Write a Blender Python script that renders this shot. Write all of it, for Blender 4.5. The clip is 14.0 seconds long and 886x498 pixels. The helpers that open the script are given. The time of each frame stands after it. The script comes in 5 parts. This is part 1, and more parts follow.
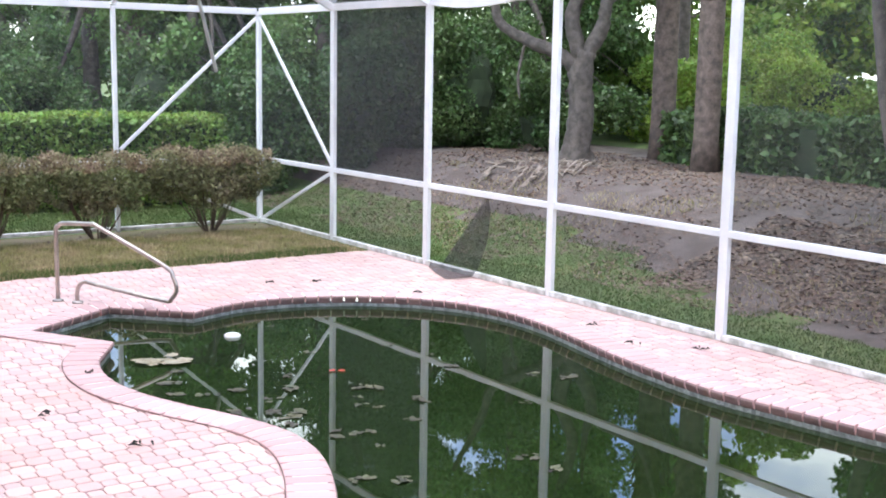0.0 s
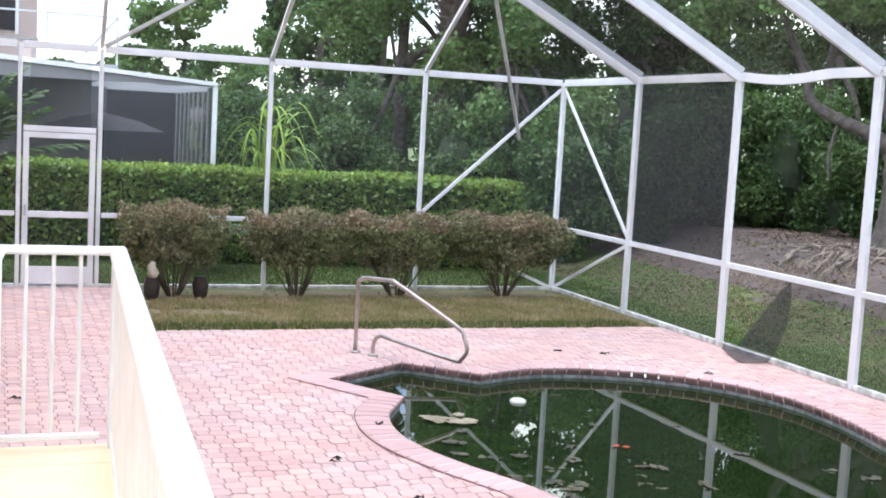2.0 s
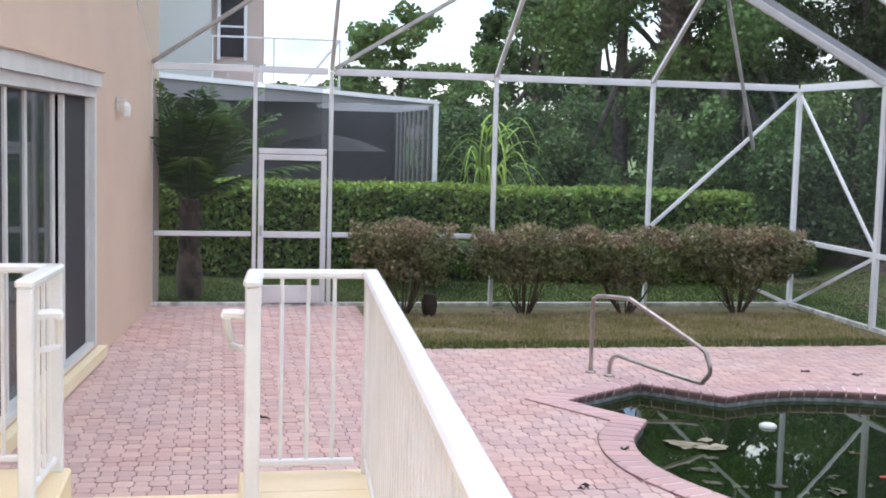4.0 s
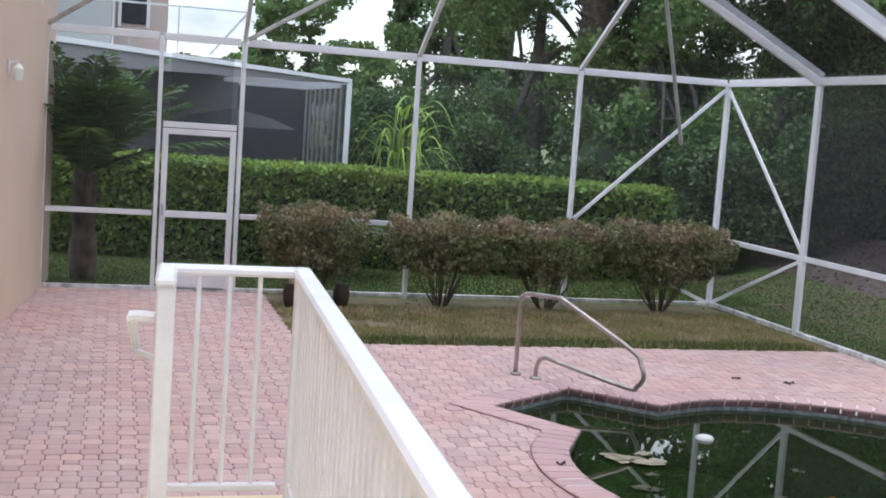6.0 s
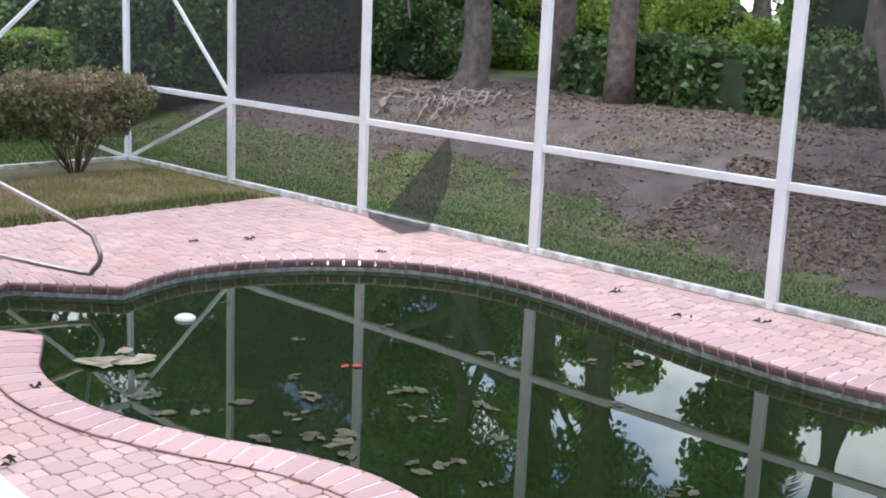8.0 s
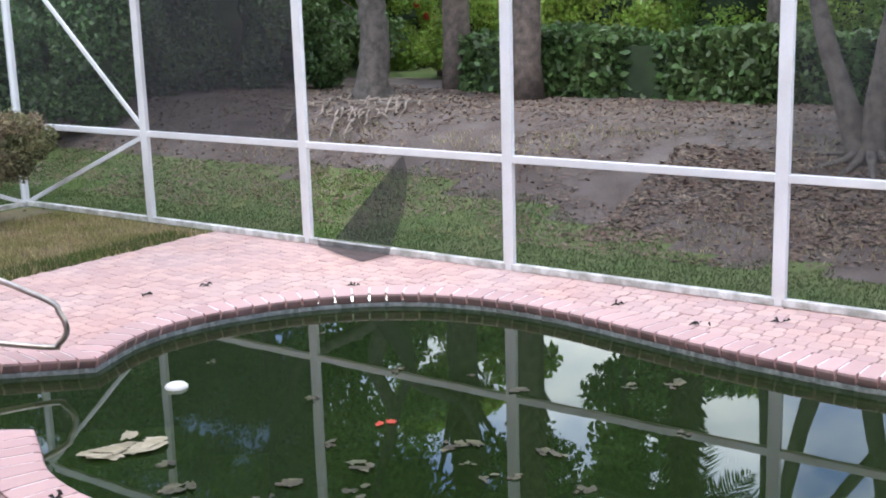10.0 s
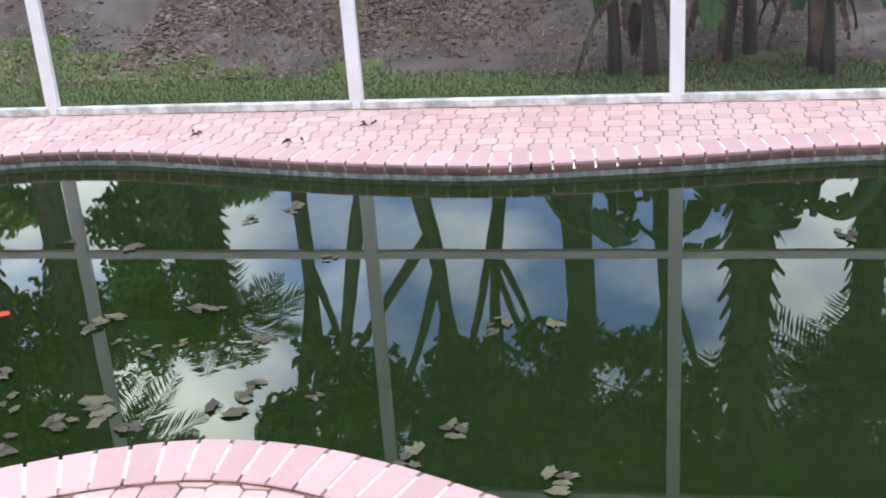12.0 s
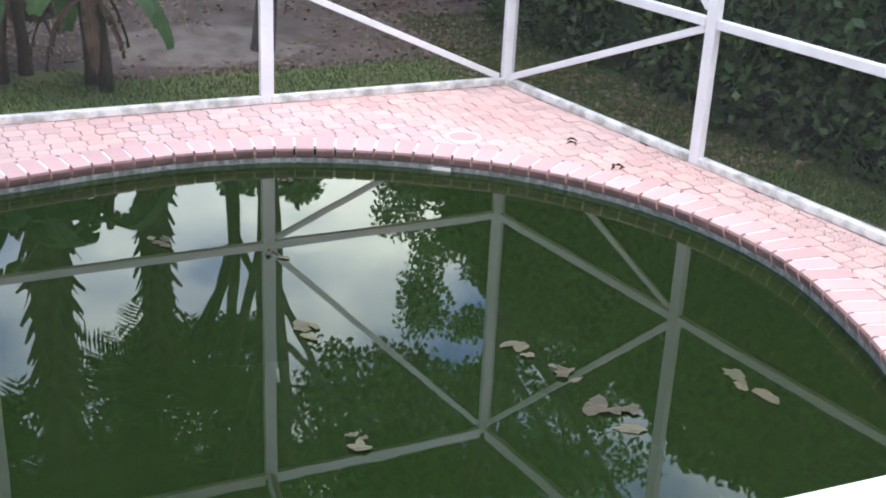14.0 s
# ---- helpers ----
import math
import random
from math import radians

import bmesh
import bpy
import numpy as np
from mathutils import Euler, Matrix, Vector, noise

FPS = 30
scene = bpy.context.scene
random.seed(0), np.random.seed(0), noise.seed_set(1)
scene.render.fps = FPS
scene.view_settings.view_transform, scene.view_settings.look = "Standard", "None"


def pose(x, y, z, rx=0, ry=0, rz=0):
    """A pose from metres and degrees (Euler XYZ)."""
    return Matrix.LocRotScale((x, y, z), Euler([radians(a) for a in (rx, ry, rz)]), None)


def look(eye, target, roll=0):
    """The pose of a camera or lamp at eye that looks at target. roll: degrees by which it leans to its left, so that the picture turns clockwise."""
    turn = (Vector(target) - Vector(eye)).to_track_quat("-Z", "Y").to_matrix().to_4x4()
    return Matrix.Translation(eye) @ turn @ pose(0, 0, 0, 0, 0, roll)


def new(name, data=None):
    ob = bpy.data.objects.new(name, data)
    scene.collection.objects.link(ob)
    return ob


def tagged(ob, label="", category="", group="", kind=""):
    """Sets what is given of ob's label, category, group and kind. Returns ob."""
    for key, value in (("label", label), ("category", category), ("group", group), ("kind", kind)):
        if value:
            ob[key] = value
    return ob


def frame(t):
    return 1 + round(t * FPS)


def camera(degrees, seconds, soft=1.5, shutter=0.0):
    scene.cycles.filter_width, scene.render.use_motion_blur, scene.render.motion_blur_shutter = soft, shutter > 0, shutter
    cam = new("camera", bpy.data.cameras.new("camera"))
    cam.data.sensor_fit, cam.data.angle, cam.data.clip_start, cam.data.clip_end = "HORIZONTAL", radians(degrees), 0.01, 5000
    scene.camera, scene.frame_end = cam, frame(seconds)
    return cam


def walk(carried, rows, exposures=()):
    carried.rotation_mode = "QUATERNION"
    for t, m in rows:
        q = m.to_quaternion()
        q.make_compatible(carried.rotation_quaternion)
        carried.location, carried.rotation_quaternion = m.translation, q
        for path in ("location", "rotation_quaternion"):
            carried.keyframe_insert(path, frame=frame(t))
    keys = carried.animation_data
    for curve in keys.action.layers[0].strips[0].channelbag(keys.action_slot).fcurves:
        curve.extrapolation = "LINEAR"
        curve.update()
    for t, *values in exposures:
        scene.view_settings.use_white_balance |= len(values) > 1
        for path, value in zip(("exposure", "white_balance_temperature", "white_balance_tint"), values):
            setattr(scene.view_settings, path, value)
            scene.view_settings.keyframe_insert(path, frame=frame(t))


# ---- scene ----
cam = camera(40.9, 14.0, soft=1.85)
PATH = [
    (0, (-7.807, -16.002, 2.322), (-6.677, -14.38, 2.019), 1.0),
    (0.5, (-7.771, -15.953, 2.332), (-6.794, -14.221, 2.115), 1.6),
    (1, (-7.75, -15.934, 2.334), (-6.903, -14.132, 2.15), 2.3),
    (1.5, (-7.764, -15.952, 2.32), (-7.01, -14.11, 2.127), 2.6),
    (2, (-7.822, -15.93, 2.295), (-7.115, -14.07, 2.095), 3.2),
    (2.5, (-7.839, -15.858, 2.302), (-7.253, -13.956, 2.101), 2.6),
    (3, (-7.864, -15.85, 2.302), (-7.448, -13.899, 2.157), 1.2),
    (3.2, (-7.882, -15.82, 2.302), (-7.529, -13.855, 2.182), 0.9),
    (5.3, (-8.092, -15.115, 2.282), (-7.661, -13.191, 1.946), 3.6),
    (5.5, (-8.082, -15.029, 2.284), (-7.634, -13.107, 1.956), 3.7),
    (6, (-8.046, -14.795, 2.286), (-7.508, -12.88, 2.073), 4.0),
    (6.5, (-8.068, -14.514, 2.265), (-7.289, -12.687, 2.027), 2.0),
    (7, (-8.073, -14.12, 2.212), (-6.962, -12.49, 1.888), 0.9),
    (7.2, (-8.05, -13.951, 2.199), (-6.826, -12.415, 1.822), 1.5),
    (7.5, (-7.974, -13.675, 2.194), (-6.638, -12.245, 1.785), 2.1),
    (7.7, (-7.953, -13.516, 2.197), (-6.574, -12.128, 1.783), 2.6),
    (9.8, (-8.182, -12.139, 2.361), (-6.64, -10.938, 1.935), -1.3),
    (10, (-8.184, -12.05, 2.326), (-6.61, -10.893, 1.899), -1.7),
    (10.4, (-8.203, -11.831, 2.301), (-6.544, -10.83, 1.807), -2.8),
    (10.5, (-8.201, -11.77, 2.307), (-6.525, -10.81, 1.786), -2.0),
    (11, (-8.12, -11.528, 2.322), (-6.379, -10.746, 1.726), -2.5),
    (11.5, (-8.061, -11.279, 2.323), (-6.289, -10.665, 1.63), -1.2),
    (12, (-8.047, -11.071, 2.33), (-6.232, -10.741, 1.557), -4.1),
    (12.5, (-8.063, -10.873, 2.353), (-6.222, -10.949, 1.574), -2.9),
    (13, (-8.073, -10.771, 2.372), (-6.276, -11.204, 1.609), -1.5),
    (13.2, (-8.095, -10.752, 2.378), (-6.326, -11.286, 1.612), -1.4),
    (13.5, (-8.154, -10.749, 2.391), (-6.428, -11.419, 1.634), -1.0),
    (14, (-8.236, -10.772, 2.414), (-6.586, -11.609, 1.653), 2.8),
]
EXPOSURE = [(0, -0.4), (1, -0.4), (1.5, -0.48), (2, -0.62), (3, -0.75), (5.5, -1.5), (6.0, -1.3), (6.5, -1.1), (7, -0.95), (7.5, -0.88), (10, -0.75), (11.5, -0.7), (12.5, -0.65), (14, -0.62)]
walk(cam, [(t, look(e, g, r)) for t, e, g, r in PATH], [(t, s, 6680, -3) for t, s in EXPOSURE])

# ---- sky, sun ----
world = bpy.data.worlds.new("world")
scene.world = world
world.use_nodes = True
wn, wl = world.node_tree.nodes, world.node_tree.links
bg = wn["Background"]
sky = wn.new("ShaderNodeTexSky")
sky.sky_type, sky.sun_disc = "NISHITA", False
sky.sun_elevation, sky.sun_rotation = radians(78), radians(237)
sky.air_density, sky.dust_density = 1.2, 2.0
tc = wn.new("ShaderNodeTexCoord")
mp = wn.new("ShaderNodeMapping")
mp.inputs["Scale"].default_value, mp.inputs["Location"].default_value = (1.0, 1.0, 1.9), (8.5, 4.5, 1.85)
cl = wn.new("ShaderNodeTexNoise")
cl.inputs["Scale"].default_value, cl.inputs["Detail"].default_value, cl.inputs["Roughness"].default_value = 2.6, 7.0, 0.52
ramp = wn.new("ShaderNodeValToRGB")
ramp.color_ramp.elements[0].position, ramp.color_ramp.elements[1].position = 0.42, 0.62
mixc = wn.new("ShaderNodeMixRGB")
mixc.inputs[2].default_value = (114.0, 115.0, 118.0, 1)
wl.new(tc.outputs["Generated"], mp.inputs["Vector"])
wl.new(mp.outputs["Vector"], cl.inputs["Vector"])
wl.new(cl.outputs["Fac"], ramp.inputs["Fac"])
wl.new(ramp.outputs["Color"], mixc.inputs[0])
lift = wn.new("ShaderNodeMixRGB")
lift.blend_type = "MULTIPLY"
lift.inputs[0].default_value, lift.inputs[2].default_value = 1.0, (9.0, 8.7, 12.0, 1)
wl.new(sky.outputs["Color"], lift.inputs[1])
wl.new(lift.outputs["Color"], mixc.inputs[1])
wl.new(mixc.outputs["Color"], bg.inputs["Color"])
bg.inputs["Strength"].default_value = 0.10
sun = new("sun", bpy.data.lights.new("sun", "SUN"))
sun.data.energy, sun.data.angle, sun.data.color = 0.75, radians(25), (1.0, 0.92, 0.82)
sun.matrix_world = look((-3.9, -2.5, 22), (0, 0, 0))


# ---- materials ----
def mat(name, base, rough=0.6, var=0.15, scale=8.0, fine=60.0, bump=0.1, metal=0.0, other=None, per="", spec=0.4, trans=0.0, hue=0.0):
    """Principled material, colour broken at two scales, with fine relief. per: 'object' or 'island' varies pieces."""
    m = bpy.data.materials.new(name)
    m.use_nodes = True
    n, l = m.node_tree.nodes, m.node_tree.links
    p = n["Principled BSDF"]
    p.inputs["Roughness"].default_value, p.inputs["Metallic"].default_value = rough, metal
    p.inputs["Specular IOR Level"].default_value = spec
    co = n.new("ShaderNodeTexCoord")
    a, b = n.new("ShaderNodeTexNoise"), n.new("ShaderNodeTexNoise")
    a.inputs["Scale"].default_value, b.inputs["Scale"].default_value = scale, fine
    a.inputs["Detail"].default_value = b.inputs["Detail"].default_value = 4
    geo = n.new("ShaderNodeNewGeometry")
    for q in (a, b):
        l.new(geo.outputs["Position"], q.inputs["Vector"])
    mix = n.new("ShaderNodeMixRGB")
    mix.inputs[1].default_value = (*base, 1)
    o = other or tuple(c * (1 - var) ** 2 for c in base)
    mix.inputs[2].default_value = (*o, 1)
    r = n.new("ShaderNodeValToRGB")
    r.color_ramp.elements[0].position, r.color_ramp.elements[1].position = 0.38, 0.66
    l.new(a.outputs["Fac"], r.inputs["Fac"])
    l.new(r.outputs["Color"], mix.inputs[0])
    hs = n.new("ShaderNodeHueSaturation")
    l.new(mix.outputs[0], hs.inputs["Color"])
    ma = n.new("ShaderNodeMath")
    ma.operation = "MULTIPLY_ADD"
    ma.inputs[1].default_value, ma.inputs[2].default_value = 2 * var, 1 - var
    l.new(b.outputs["Fac"], ma.inputs[0])
    last = ma.outputs[0]
    if per:
        src = n.new("ShaderNodeObjectInfo").outputs["Random"] if per == "object" else geo.outputs["Random Per Island"]
        mb = n.new("ShaderNodeMath")
        mb.operation = "MULTIPLY_ADD"
        mb.inputs[1].default_value, mb.inputs[2].default_value = 2.2 * var, 1 - 1.1 * var
        l.new(src, mb.inputs[0])
        mc = n.new("ShaderNodeMath")
        mc.operation = "MULTIPLY"
        l.new(last, mc.inputs[0]), l.new(mb.outputs[0], mc.inputs[1])
        last = mc.outputs[0]
        if hue:
            mh = n.new("ShaderNodeMath")
            mh.operation = "MULTIPLY_ADD"
            mh.inputs[1].default_value, mh.inputs[2].default_value = hue, 0.5 - hue / 2
            l.new(src, mh.inputs[0])
            l.new(mh.outputs[0], hs.inputs["Hue"])
    l.new(last, hs.inputs["Value"])
    l.new(hs.outputs["Color"], p.inputs["Base Color"])
    if bump:
        bp = n.new("ShaderNodeBump")
        bp.inputs["Strength"].default_value, bp.inputs["Distance"].default_value = bump, 0.01
        l.new(b.outputs["Fac"], bp.inputs["Height"])
        l.new(bp.outputs["Normal"], p.inputs["Normal"])
    if trans:
        tr = n.new("ShaderNodeBsdfTranslucent")
        mx = n.new("ShaderNodeMixShader")
        mx.inputs[0].default_value = trans
        l.new(hs.outputs["Color"], tr.inputs["Color"])
        l.new(p.outputs[0], mx.inputs[1]), l.new(tr.outputs[0], mx.inputs[2])
        l.new(mx.outputs[0], n["Material Output"].inputs["Surface"])
    return m


def screen_mat(name, cover, tint):
    """Woven insect screen: the open share of the weave lets the view through."""
    m = bpy.data.materials.new(name)
    m.use_nodes = True
    n, l = m.node_tree.nodes, m.node_tree.links
    p = n["Principled BSDF"]
    p.inputs["Base Color"].default_value, p.inputs["Roughness"].default_value = (*tint, 1), 0.7
    t, x = n.new("ShaderNodeBsdfTransparent"), n.new("ShaderNodeMixShader")
    x.inputs[0].default_value = cover
    l.new(t.outputs[0], x.inputs[1]), l.new(p.outputs[0], x.inputs[2])
    l.new(x.outputs[0], n["Material Output"].inputs["Surface"])
    return m


def water_mat():
    """Still, murky green water: mirror gloss by Fresnel over algae-clouded depth."""
    m = bpy.data.materials.new("green_water")
    m.use_nodes = True
    n, l = m.node_tree.nodes, m.node_tree.links
    n.remove(n["Principled BSDF"])
    tr, df, gl, fr = (n.new(k) for k in ("ShaderNodeBsdfTransparent", "ShaderNodeBsdfDiffuse", "ShaderNodeBsdfGlossy", "ShaderNodeFresnel"))
    m1, m2 = n.new("ShaderNodeMixShader"), n.new("ShaderNodeMixShader")
    tr.inputs["Color"].default_value = (0.35, 0.5, 0.16, 1)
    df.inputs["Color"].default_value = (0.018, 0.033, 0.010, 1)
    gl.inputs["Roughness"].default_value = 0.012
    fr.inputs["IOR"].default_value = 1.52
    nz, bp, g = n.new("ShaderNodeTexNoise"), n.new("ShaderNodeBump"), n.new("ShaderNodeNewGeometry")
    nz.inputs["Scale"].default_value = 2.2
    bp.inputs["Strength"].default_value, bp.inputs["Distance"].default_value = 0.02, 0.02
    l.new(g.outputs["Position"], nz.inputs["Vector"]), l.new(nz.outputs["Fac"], bp.inputs["Height"])
    l.new(bp.outputs["Normal"], gl.inputs["Normal"])
    m1.inputs[0].default_value = 0.68
    l.new(tr.outputs[0], m1.inputs[1]), l.new(df.outputs[0], m1.inputs[2])
    l.new(fr.outputs[0], m2.inputs[0]), l.new(m1.outputs[0], m2.inputs[1]), l.new(gl.outputs[0], m2.inputs[2])
    l.new(m2.outputs[0], n["Material Output"].inputs["Surface"])
    return m


def glass_mat(name, tint=(0.02, 0.025, 0.03), see=0.35):
    m = bpy.data.materials.new(name)
    m.use_nodes = True
    n, l = m.node_tree.nodes, m.node_tree.links
    p = n["Principled BSDF"]
    p.inputs["Base Color"].default_value, p.inputs["Roughness"].default_value = (*tint, 1), 0.03
    t, x = n.new("ShaderNodeBsdfTransparent"), n.new("ShaderNodeMixShader")
    x.inputs[0].default_value = 1 - see
    l.new(t.outputs[0], x.inputs[1]), l.new(p.outputs[0], x.inputs[2])
    l.new(x.outputs[0], n["Material Output"].inputs["Surface"])
    return m


WHITE = mat("white_aluminium", (0.78, 0.78, 0.80), 0.4, 0.06, 3, 40, 0.03, other=(0.70, 0.70, 0.71))
RAILW = mat("white_rail_paint", (0.86, 0.87, 0.88), 0.35, 0.04, 4, 50, 0.03, other=(0.79, 0.80, 0.80))
GREYBAR = mat("weathered_silhouette_grey", (0.50, 0.51, 0.50), 0.5, 0.15, 6, 60, 0.05)
SILL = mat("stained_white_sill", (0.74, 0.74, 0.73), 0.5, 0.15, 9, 50, 0.08, other=(0.36, 0.36, 0.33))
SCREEN = screen_mat("insect_screen", 0.30, (0.045, 0.047, 0.050))
ROOFSCREEN = screen_mat("roof_screen", 0.42, (0.06, 0.062, 0.066))
DENSE = screen_mat("dense_screen", 0.72, (0.016, 0.015, 0.020))
NSCREEN = screen_mat("neighbour_screen", 0.42, (0.03, 0.031, 0.034))
TORN = screen_mat("torn_screen", 0.62, (0.03, 0.032, 0.034))
PAVER = mat("pink_paver", (0.585, 0.42, 0.395), 0.75, 0.10, 1.1, 90, 0.25, per="object", other=(0.59, 0.385, 0.345), hue=0.016)
PAVERS = mat("pink_paver_field", (0.585, 0.42, 0.395), 0.75, 0.10, 1.1, 90, 0.25, per="island", other=(0.59, 0.385, 0.345), hue=0.016)
COPING = mat("coping_brick", (0.58, 0.385, 0.37), 0.7, 0.1, 2, 80, 0.2, per="object", other=(0.54, 0.35, 0.34))
# grime plus the bullnose's own shade, both put into the nose colour
NOSE = mat("grimy_shaded_coping_nose", (0.25, 0.155, 0.15), 0.75, 0.25, 6, 60, 0.2, other=(0.16, 0.105, 0.10))
JOINT = mat("dark_sand_joint", (0.16, 0.10, 0.09), 0.95, 0.35, 5, 120, 0.3)
CRACK = mat("dirty_open_joint", (0.07, 0.045, 0.04), 0.95, 0.35, 6, 90, 0.3)
MORTAR = mat("pale_mortar", (0.84, 0.79, 0.77), 0.9, 0.12, 12, 120, 0.3)
TILE = mat("waterline_tile", (0.30, 0.32, 0.32), 0.3, 0.3, 25, 60, 0.05, other=(0.17, 0.19, 0.18), per="island")
GROUT = mat("grey_grout", (0.22, 0.23, 0.22), 0.8, 0.2, 8, 60, 0.1)
BASIN = mat("algae_plaster", (0.05, 0.085, 0.02), 0.9, 0.3, 2, 20, 0.2)
STEPM = mat("algae_step", (0.26, 0.33, 0.09), 0.9, 0.35, 3, 20, 0.2, other=(0.10, 0.15, 0.04))
WATER = water_mat()
STUCCO = mat("peach_stucco", (0.70, 0.535, 0.43), 0.9, 0.06, 1.5, 90, 0.35, other=(0.67, 0.505, 0.41))
CREAM = mat("cream_concrete", (0.86, 0.74, 0.53), 0.8, 0.06, 1.7, 60, 0.12, other=(0.83, 0.69, 0.46))
STEEL = mat("stainless_steel", (0.52, 0.48, 0.45), 0.28, 0.15, 10, 60, 0.02, metal=1.0)
TRIMW = mat("door_frame_white", (0.75, 0.74, 0.73), 0.4, 0.06, 4, 50, 0.03)
GLASS = glass_mat("door_glass", (0.05, 0.07, 0.07), 0.3)
DENSEDOOR = screen_mat("door_screen", 0.88, (0.05, 0.05, 0.06))
# near-black for unlit rooms: their dimness is put into the colour
DARK = mat("unlit_room_shade", (0.03, 0.03, 0.035), 0.9, 0.2)
NHOUSE = mat("neighbour_white", (0.46, 0.47, 0.465), 0.85, 0.06, 0.5, 20, 0.1)
NPINK = mat("neighbour_pink", (0.5, 0.40, 0.36), 0.85, 0.06, 0.5, 20, 0.1)
NGREY = mat("neighbour_grey_stucco", (0.24, 0.235, 0.245), 0.85, 0.08, 0.6, 20, 0.1)
# dark umbrella colour; on the back wall it carries the patio's shade
NDARK = mat("neighbour_shade_and_umbrella", (0.06, 0.06, 0.065), 0.8, 0.1, 0.5, 20, 0.1)
GRASS = mat("lawn_ground", (0.075, 0.12, 0.028), 0.95, 0.3, 1.3, 40, 0.6, other=(0.12, 0.14, 0.05))
SOIL = mat("bare_soil", (0.122, 0.10, 0.09), 0.95, 0.45, 2.4, 45, 1.0, other=(0.07, 0.052, 0.044))
BEDSOIL = mat("mulchy_bed_soil", (0.22, 0.17, 0.11), 0.95, 0.35, 2.2, 60, 0.8, other=(0.17, 0.155, 0.07))
BLADE = mat("grass_blades", (0.075, 0.125, 0.028), 0.8, 0.16, 1.2, 20, 0, per="island", other=(0.10, 0.13, 0.038), trans=0.3, hue=0.03)
BLADED = mat("dry_grass_blades", (0.26, 0.25, 0.10), 0.8, 0.35, 2.2, 20, 0, per="island", other=(0.44, 0.34, 0.21), trans=0.25, hue=0.03)
LITTER = mat("dead_leaves", (0.135, 0.085, 0.062), 0.85, 0.4, 3, 30, 0, per="island", other=(0.20, 0.15, 0.115), hue=0.03)
BARK = mat("grey_bark", (0.115, 0.096, 0.082), 0.9, 0.4, 9, 45, 1.0, other=(0.06, 0.05, 0.042))
PALMB = mat("palm_trunk_bark", (0.14, 0.105, 0.085), 0.9, 0.4, 8, 30, 1.0, other=(0.065, 0.05, 0.042))
TWIG = mat("brown_twig", (0.11, 0.075, 0.055), 0.9, 0.3)
LEAF = mat("broad_leaf", (0.10, 0.17, 0.048), 0.5, 0.45, 0.6, 3, 0, per="island", other=(0.15, 0.22, 0.065), trans=0.3, hue=0.04)
LEAFD = mat("dark_leaf", (0.06, 0.11, 0.032), 0.45, 0.45, 0.7, 3, 0, per="island", other=(0.10, 0.15, 0.048), trans=0.25, hue=0.03)
LEAFY = mat("bright_leaf", (0.28, 0.37, 0.06), 0.5, 0.35, 0.8, 3, 0, per="island", other=(0.18, 0.29, 0.06), trans=0.35, hue=0.04)
HEDGE = mat("hedge_leaf", (0.13, 0.22, 0.045), 0.5, 0.4, 1.2, 4, 0, per="island", other=(0.19, 0.26, 0.05), trans=0.3, hue=0.04)
SHRUB = mat("olive_shrub_leaf", (0.18, 0.20, 0.085), 0.6, 0.4, 1.5, 6, 0, per="island", other=(0.22, 0.19, 0.115), trans=0.25, hue=0.05)
DRYTIP = mat("dry_shrub_tips", (0.29, 0.215, 0.145), 0.7, 0.4, 2.5, 6, 0, per="island", other=(0.21, 0.21, 0.105), trans=0.25, hue=0.05)
FROND = mat("palm_frond", (0.10, 0.17, 0.055), 0.45, 0.35, 1.5, 6, 0, per="island", trans=0.25, hue=0.03)
BANANA = mat("banana_leaf", (0.05, 0.12, 0.035), 0.4, 0.25, 2, 12, 0.05, other=(0.10, 0.20, 0.06), trans=0.35)
DRYLEAF = mat("dry_banana_leaf", (0.11, 0.075, 0.045), 0.9, 0.3, 5, 25, 0.1, other=(0.06, 0.04, 0.026))
SAND = mat("pale_sandy_soil", (0.20, 0.175, 0.158), 0.95, 0.3, 4, 50, 0.8, other=(0.11, 0.09, 0.078))
BANST = mat("banana_stem", (0.05, 0.05, 0.03), 0.8, 0.3, 4, 20, 0.3, other=(0.08, 0.06, 0.04))
FLOATL = mat("floating_dead_leaf", (0.085, 0.072, 0.045), 0.55, 0.5, 6, 40, 0.05, per="object", other=(0.06, 0.062, 0.03), hue=0.05)
TANLEAF = mat("crumpled_tan_leaf", (0.42, 0.37, 0.27), 0.7, 0.25, 9, 40, 0.3, per="object", other=(0.30, 0.26, 0.17))
RED = mat("red_leaf", (0.5, 0.06, 0.03), 0.5, 0.1)
FLOAT = mat("white_plastic", (0.8, 0.8, 0.76), 0.4, 0.05)
ROOTM = mat("dry_root", (0.27, 0.22, 0.18), 0.9, 0.3, 8, 40, 0.3)
# dark green that puts the shade inside foliage into the core's colour
CORE = mat("foliage_inner_shade", (0.03, 0.048, 0.018), 0.9, 0.3, 3, 12, 0.6)
POT = mat("dark_clay_pot", (0.045, 0.03, 0.025), 0.6, 0.2)
STONE = mat("pale_stone", (0.6, 0.52, 0.42), 0.8, 0.2)
RUBBER = mat("black_debris", (0.02, 0.018, 0.016), 0.8, 0.2)


# ---- builders ----
def part(name, bm, material, parent=None, label="", smooth=False):
    me = bpy.data.meshes.new(name)
    bm.normal_update()
    bm.to_mesh(me)
    bm.free()
    me.materials.append(material)
    if smooth:
        for f in me.polygons:
            f.use_smooth = True
    ob = new(name, me)
    ob.parent = parent
    if label:
        ob["label"] = label
    return ob


